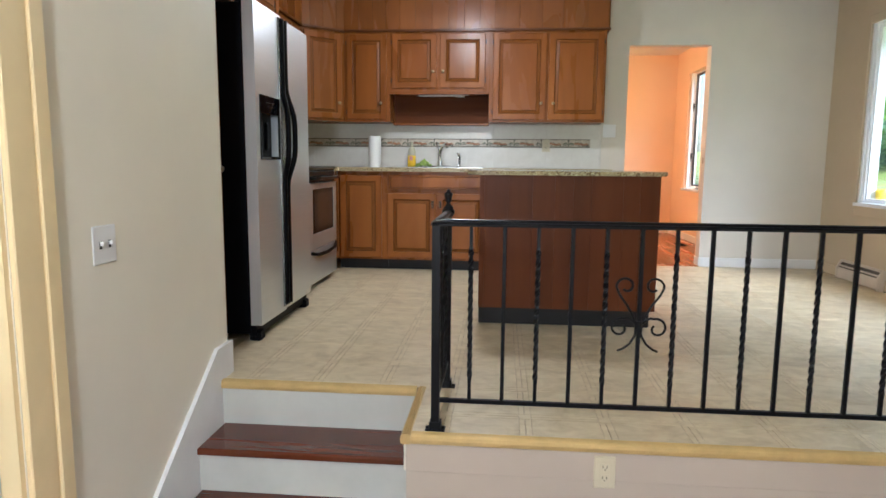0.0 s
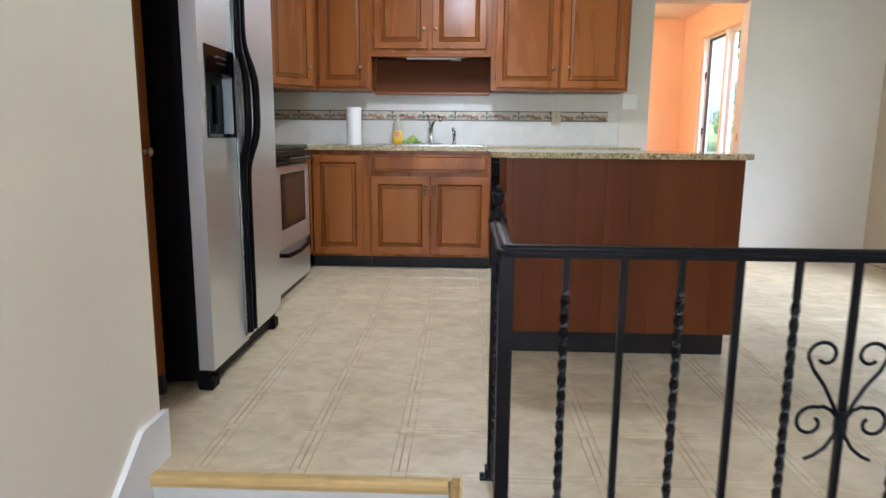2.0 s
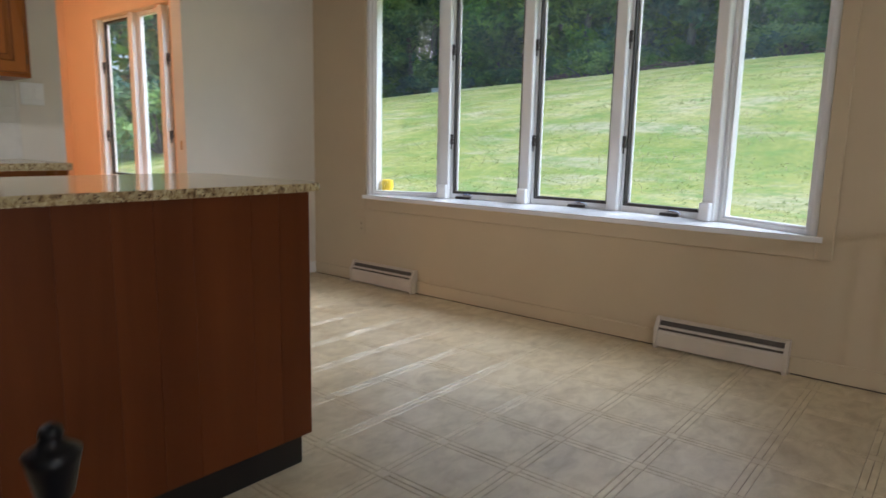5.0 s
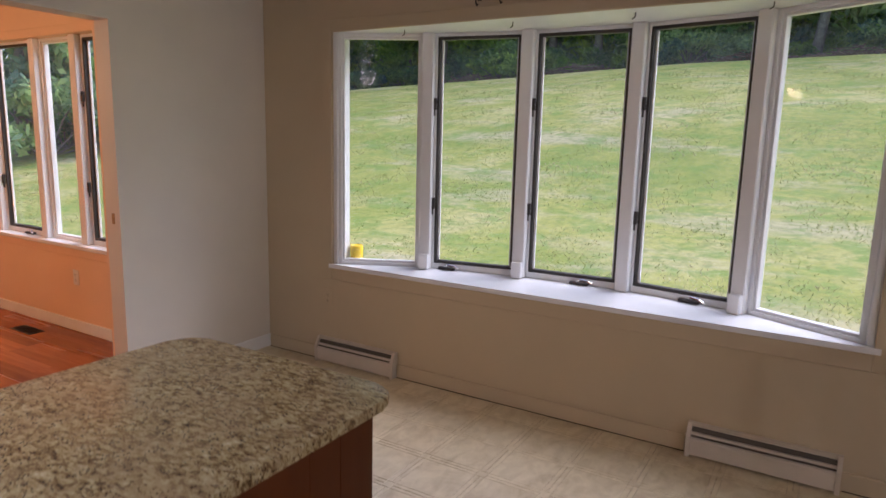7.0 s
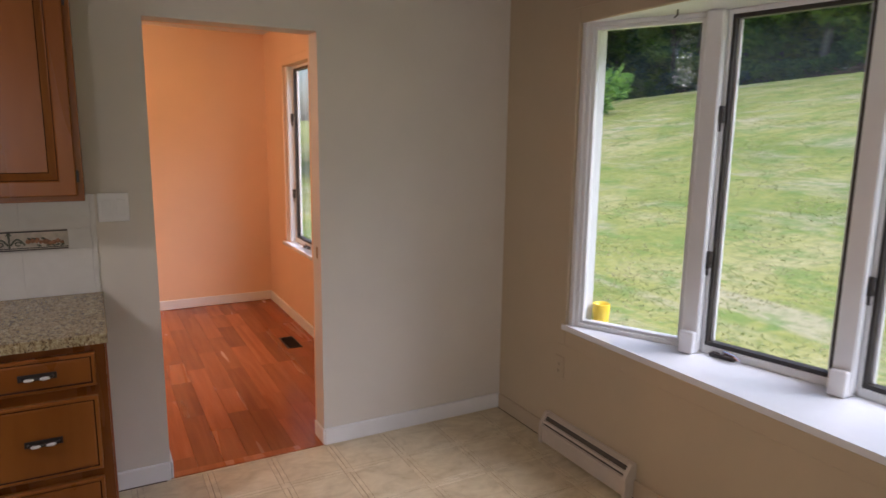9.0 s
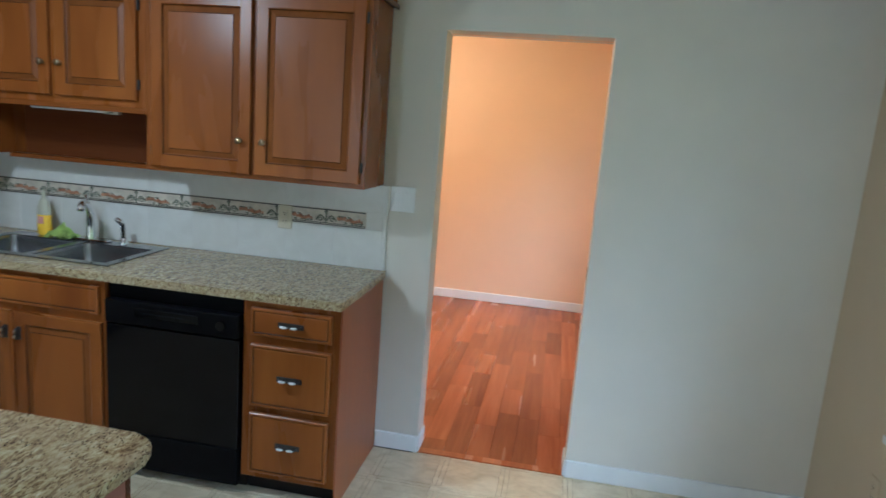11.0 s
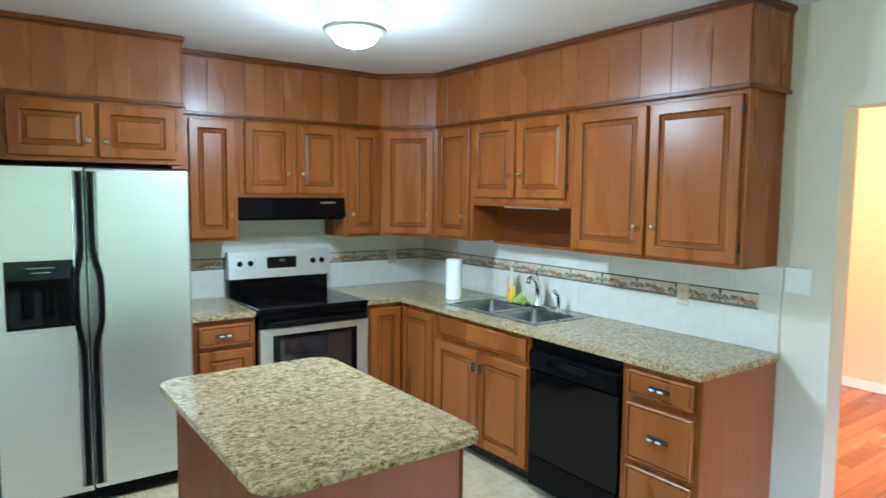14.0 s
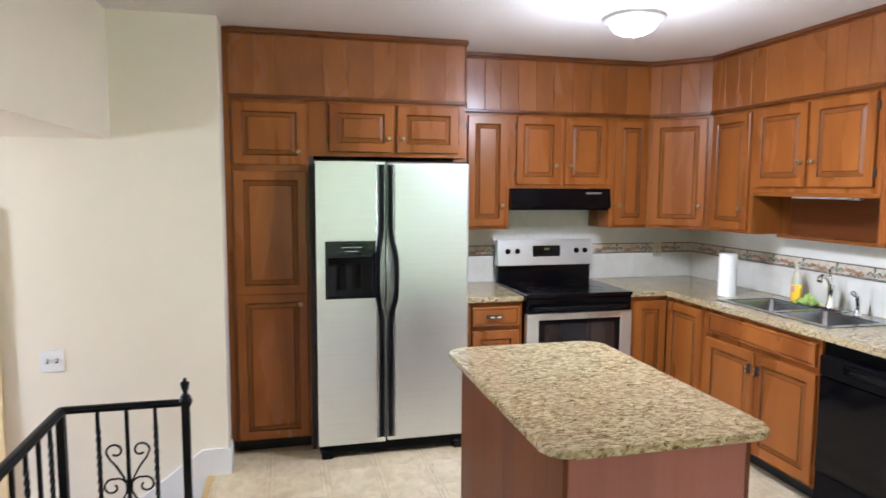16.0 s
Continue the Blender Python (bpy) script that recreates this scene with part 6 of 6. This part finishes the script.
TW = 0.25
part("grout", B((XW + 0.001, 1.155, YN - 0.0088, YN - 0.0005, 0.916, UB - 0.003)), M_GROUT, bs, "pale grout")
part("grout", B((XW + 0.0005, XW + 0.0088, 1.962, YN - 0.006, 0.916, UB - 0.003), (XW + 0.0005, XW + 0.0088, 2.377, 3.138, UB - 0.003, 1.472)), M_GROUT, bsw, "pale grout")
ROWS = ((0.917, 1.108), (1.192, UB - 0.004))
for z0, z1 in ROWS:
    x = XW + 0.010
    while x < 1.13:
        x2 = min(x + TW, 1.145)
        part("tile", B((x + 0.0008, x2 - 0.0008, YN - 0.010, YN - 0.0051, z0 + 0.0008, z1 - 0.0008), bevel=0.0012), M_TILE, bs)
        x += TW
    y = YN - 0.012
    while y > 1.97:
        y2 = max(y - TW, 1.962)
        if y - y2 > 0.01:
            part("tile", B((XW + 0.0051, XW + 0.010, y2 + 0.0008, y - 0.0008, z0 + 0.0008, z1 - 0.0008), bevel=0.0012), M_TILE, bsw)
        y -= TW
for i in range(3):
    part("tile", B((XW + 0.0051, XW + 0.010, 2.378 + i * TW, 2.378 + (i + 1) * TW - 0.0016, UB - 0.003, 1.472), bevel=0.0012), M_TILE, bsw)
part("bullnose", B((1.146, 1.166, YN - 0.011, YN, 0.916, UB - 0.002), bevel=0.004), M_TILE, bs, "white bullnose edge")
BX1 = 1.062
part("tile", B((BX1 + 0.0008, 1.1442, YN - 0.010, YN - 0.0051, 1.109, 1.191), bevel=0.0012), M_TILE, bs)
part("border_strip", B((XW + 0.011, BX1, YN - 0.010, YN - 0.0051, 1.109, 1.191), bevel=0.001), M_BORDER, bs, "cream border tile")
part("border_strip", B((XW + 0.0051, XW + 0.010, 1.963, YN - 0.012, 1.109, 1.191), bevel=0.001), M_BORDER, bsw, "cream border tile")
for z0, z1 in ((1.183, 1.189), (1.119, 1.1225), (1.111, 1.116)):
    part("border_line", B((XW + 0.012, BX1 - 0.002, YN - 0.0115, YN - 0.0101, z0, z1)), M_BLINE, bs, "thin dark line")
    part("border_line", B((XW + 0.0101, XW + 0.0115, 1.965, YN - 0.014, z0, z1)), M_BLINE, bsw, "thin dark line")


def motif():
    """Local x along the wall, z up, y into the wall."""
    sc = bmesh.new()
    for s in (-1, 1):
        pts = [(s * (0.004 + 0.048 * t), 0, 0.012 + 0.024 * math.sin(math.pi * min(1, t * 1.02))) for t in [i / 12 for i in range(13)]]
        tube(pts, 0.0036, 5, sc)
        pts = [(s * (0.030 + 0.010 * math.cos(a)), 0, 0.018 + 0.008 * math.sin(a)) for a in [i * 0.7 for i in range(9)]]
        tube(pts, 0.0026, 5, sc)
    tube([(0, 0, 0.002), (0, 0, 0.030), (0, 0, 0.062)], [0.004, 0.003, 0.005], 6, sc)
    tube([(-0.010, 0, 0.052), (0, 0, 0.060), (0.010, 0, 0.052)], 0.003, 5, sc)
    fr_ = bmesh.new()
    rr = random.Random(5)
    for i in range(9):
        x = 0.064 + i * 0.0145
        bmesh.ops.create_icosphere(fr_, subdivisions=1, radius=rr.uniform(0.008, 0.013), matrix=Matrix.Translation((x, 0, 0.018 + rr.uniform(-0.004, 0.012))) @ Matrix.Diagonal((1, 0.25, 1, 1)))
    lf_ = bmesh.new()
    for i in range(8):
        x = 0.068 + i * 0.016
        bmesh.ops.create_icosphere(lf_, subdivisions=1, radius=0.010, matrix=Matrix.Translation((x, -0.0006, rr.choice((0.008, 0.036)))) @ Matrix.Rotation(rr.uniform(0, 3), 4, "Y") @ Matrix.Diagonal((1, 0.25, 0.45, 1)))
    out = []
    for nm, bm, mt in (("border_scroll", sc, M_LEAFB), ("border_fruit", fr_, M_FRUIT), ("border_leaves", lf_, M_LEAFB)):
        bmesh.ops.scale(bm, vec=(1, 0.35, 1), verts=bm.verts)
        out.append((nm, mesh_of(bm, nm, mt, True)))
    return out


MOT = motif()


def put_motif(par, M, skip=False):
    for nm, me in MOT:
        o = new(nm, me)
        o.parent = par
        o.matrix_basis = Matrix.Translation(-where(par)) @ M


for i in range(11):
    x = -1.70 + i * 0.256
    if x < 0.9:
        put_motif(bs, Matrix.Translation((x, YN - 0.0108, 1.121)))
for i in range(8):
    y = 3.90 - i * 0.256
    if y > 2.2:
        put_motif(bsw, Matrix.Translation((XW + 0.0108, y, 1.121)) @ Matrix.Rotation(radians(-90), 4, "Z"))

# ---- floor pieces ----
floor = thing("floor", (0, 0, 0), "beige embossed sheet vinyl in double-lined squares", "floor", kind="structure")
G, BW = 0.30, 0.046
X0, Y0 = -0.28, 1.03
cache = {}


def vinyl_tile(rx0, rx1, ry0, ry1):
    """One square of the pattern, cut to the given bounds (local)."""
    key = tuple(round(v, 3) for v in (rx0, rx1, ry0, ry1))
    if key in cache:
        return cache[key]
    bm = bmesh.new()
    g, d = 0.0022, 0.0012
    h = (BW - g) / 2
    for a0, a1, b0, b1, mi in ((BW, G, BW, G, 0), (0, h, BW, G, 1), (h + g / 2, BW, BW, G, 1), (BW, G, 0, h, 1), (BW, G, h + g / 2, BW, 1), (0, BW, 0, BW, 0)):
        a0, a1, b0, b1 = max(a0, rx0), min(a1, rx1), max(b0, ry0), min(b1, ry1)
        if a1 - a0 < 0.006 or b1 - b0 < 0.006:
            continue
        o = [bm.verts.new((x, y, -0.0018)) for x, y in ((a0 + g / 4, b0 + g / 4), (a1 - g / 4, b0 + g / 4), (a1 - g / 4, b1 - g / 4), (a0 + g / 4, b1 - g / 4))]
        i = [bm.verts.new((x, y, 0.0)) for x, y in ((a0 + g / 2 + d, b0 + g / 2 + d), (a1 - g / 2 - d, b0 + g / 2 + d), (a1 - g / 2 - d, b1 - g / 2 - d), (a0 + g / 2 + d, b1 - g / 2 - d))]
        for k in range(4):
            f = bm.faces.new((o[k], o[(k + 1) % 4], i[(k + 1) % 4], i[k]))
            f.material_index = 1
        f = bm.faces.new(i)
        f.material_index = mi
    me = mesh_of(bm, "vinyl_tile", M_VINYL)
    me.materials.append(M_VLINE)
    cache[key] = me
    return me


for i in range(-6, 12):
    for j in range(-4, 11):
        x, y = X0 + i * G, Y0 + j * G
        lo_x, hi_x, lo_y, hi_y = XW, XE, -0.045, YN
        if y < 0.42:
            lo_x = -0.085
        a0, a1, b0, b1 = max(0, lo_x - x), min(G, hi_x - x), max(0, lo_y - y), min(G, hi_y - y)
        if a1 - a0 > 0.02 and b1 - b0 > 0.02:
            o = new("vinyl_tile", vinyl_tile(a0, a1, b0, b1))
            o.parent, o.location = floor, (x, y, 0)

pf = thing("floor_side_room_planks", (1, 5.6, 0), "glossy red-brown wood plank floor", "floor", kind="structure")
rp = random.Random(3)
x = -0.02
while x < 2.61:
    w = min(0.118, XR - x)
    y = 4.101 - rp.random() * 0.5
    while y < YR - 0.02:
        L = rp.choice((0.38, 0.55, 0.75, 1.0))
        a, b = max(4.101, y), min(y + L, YR)
        if b - a > 0.02:
            part("plank", B((x + 0.0004, x + w - 0.0004, a + 0.0004, b - 0.0004, -0.0115, 0.0), bevel=0.0006), M_PLANK, pf)
        y += L
    x += w
part("plank_field", B(*[(-1.1 + 0.108 * i, -1.1 + 0.108 * i + 0.1065, 4.2, YR, -0.0115, 0.0) for i in range(10)]), M_PLANK, pf, kind="stuff")
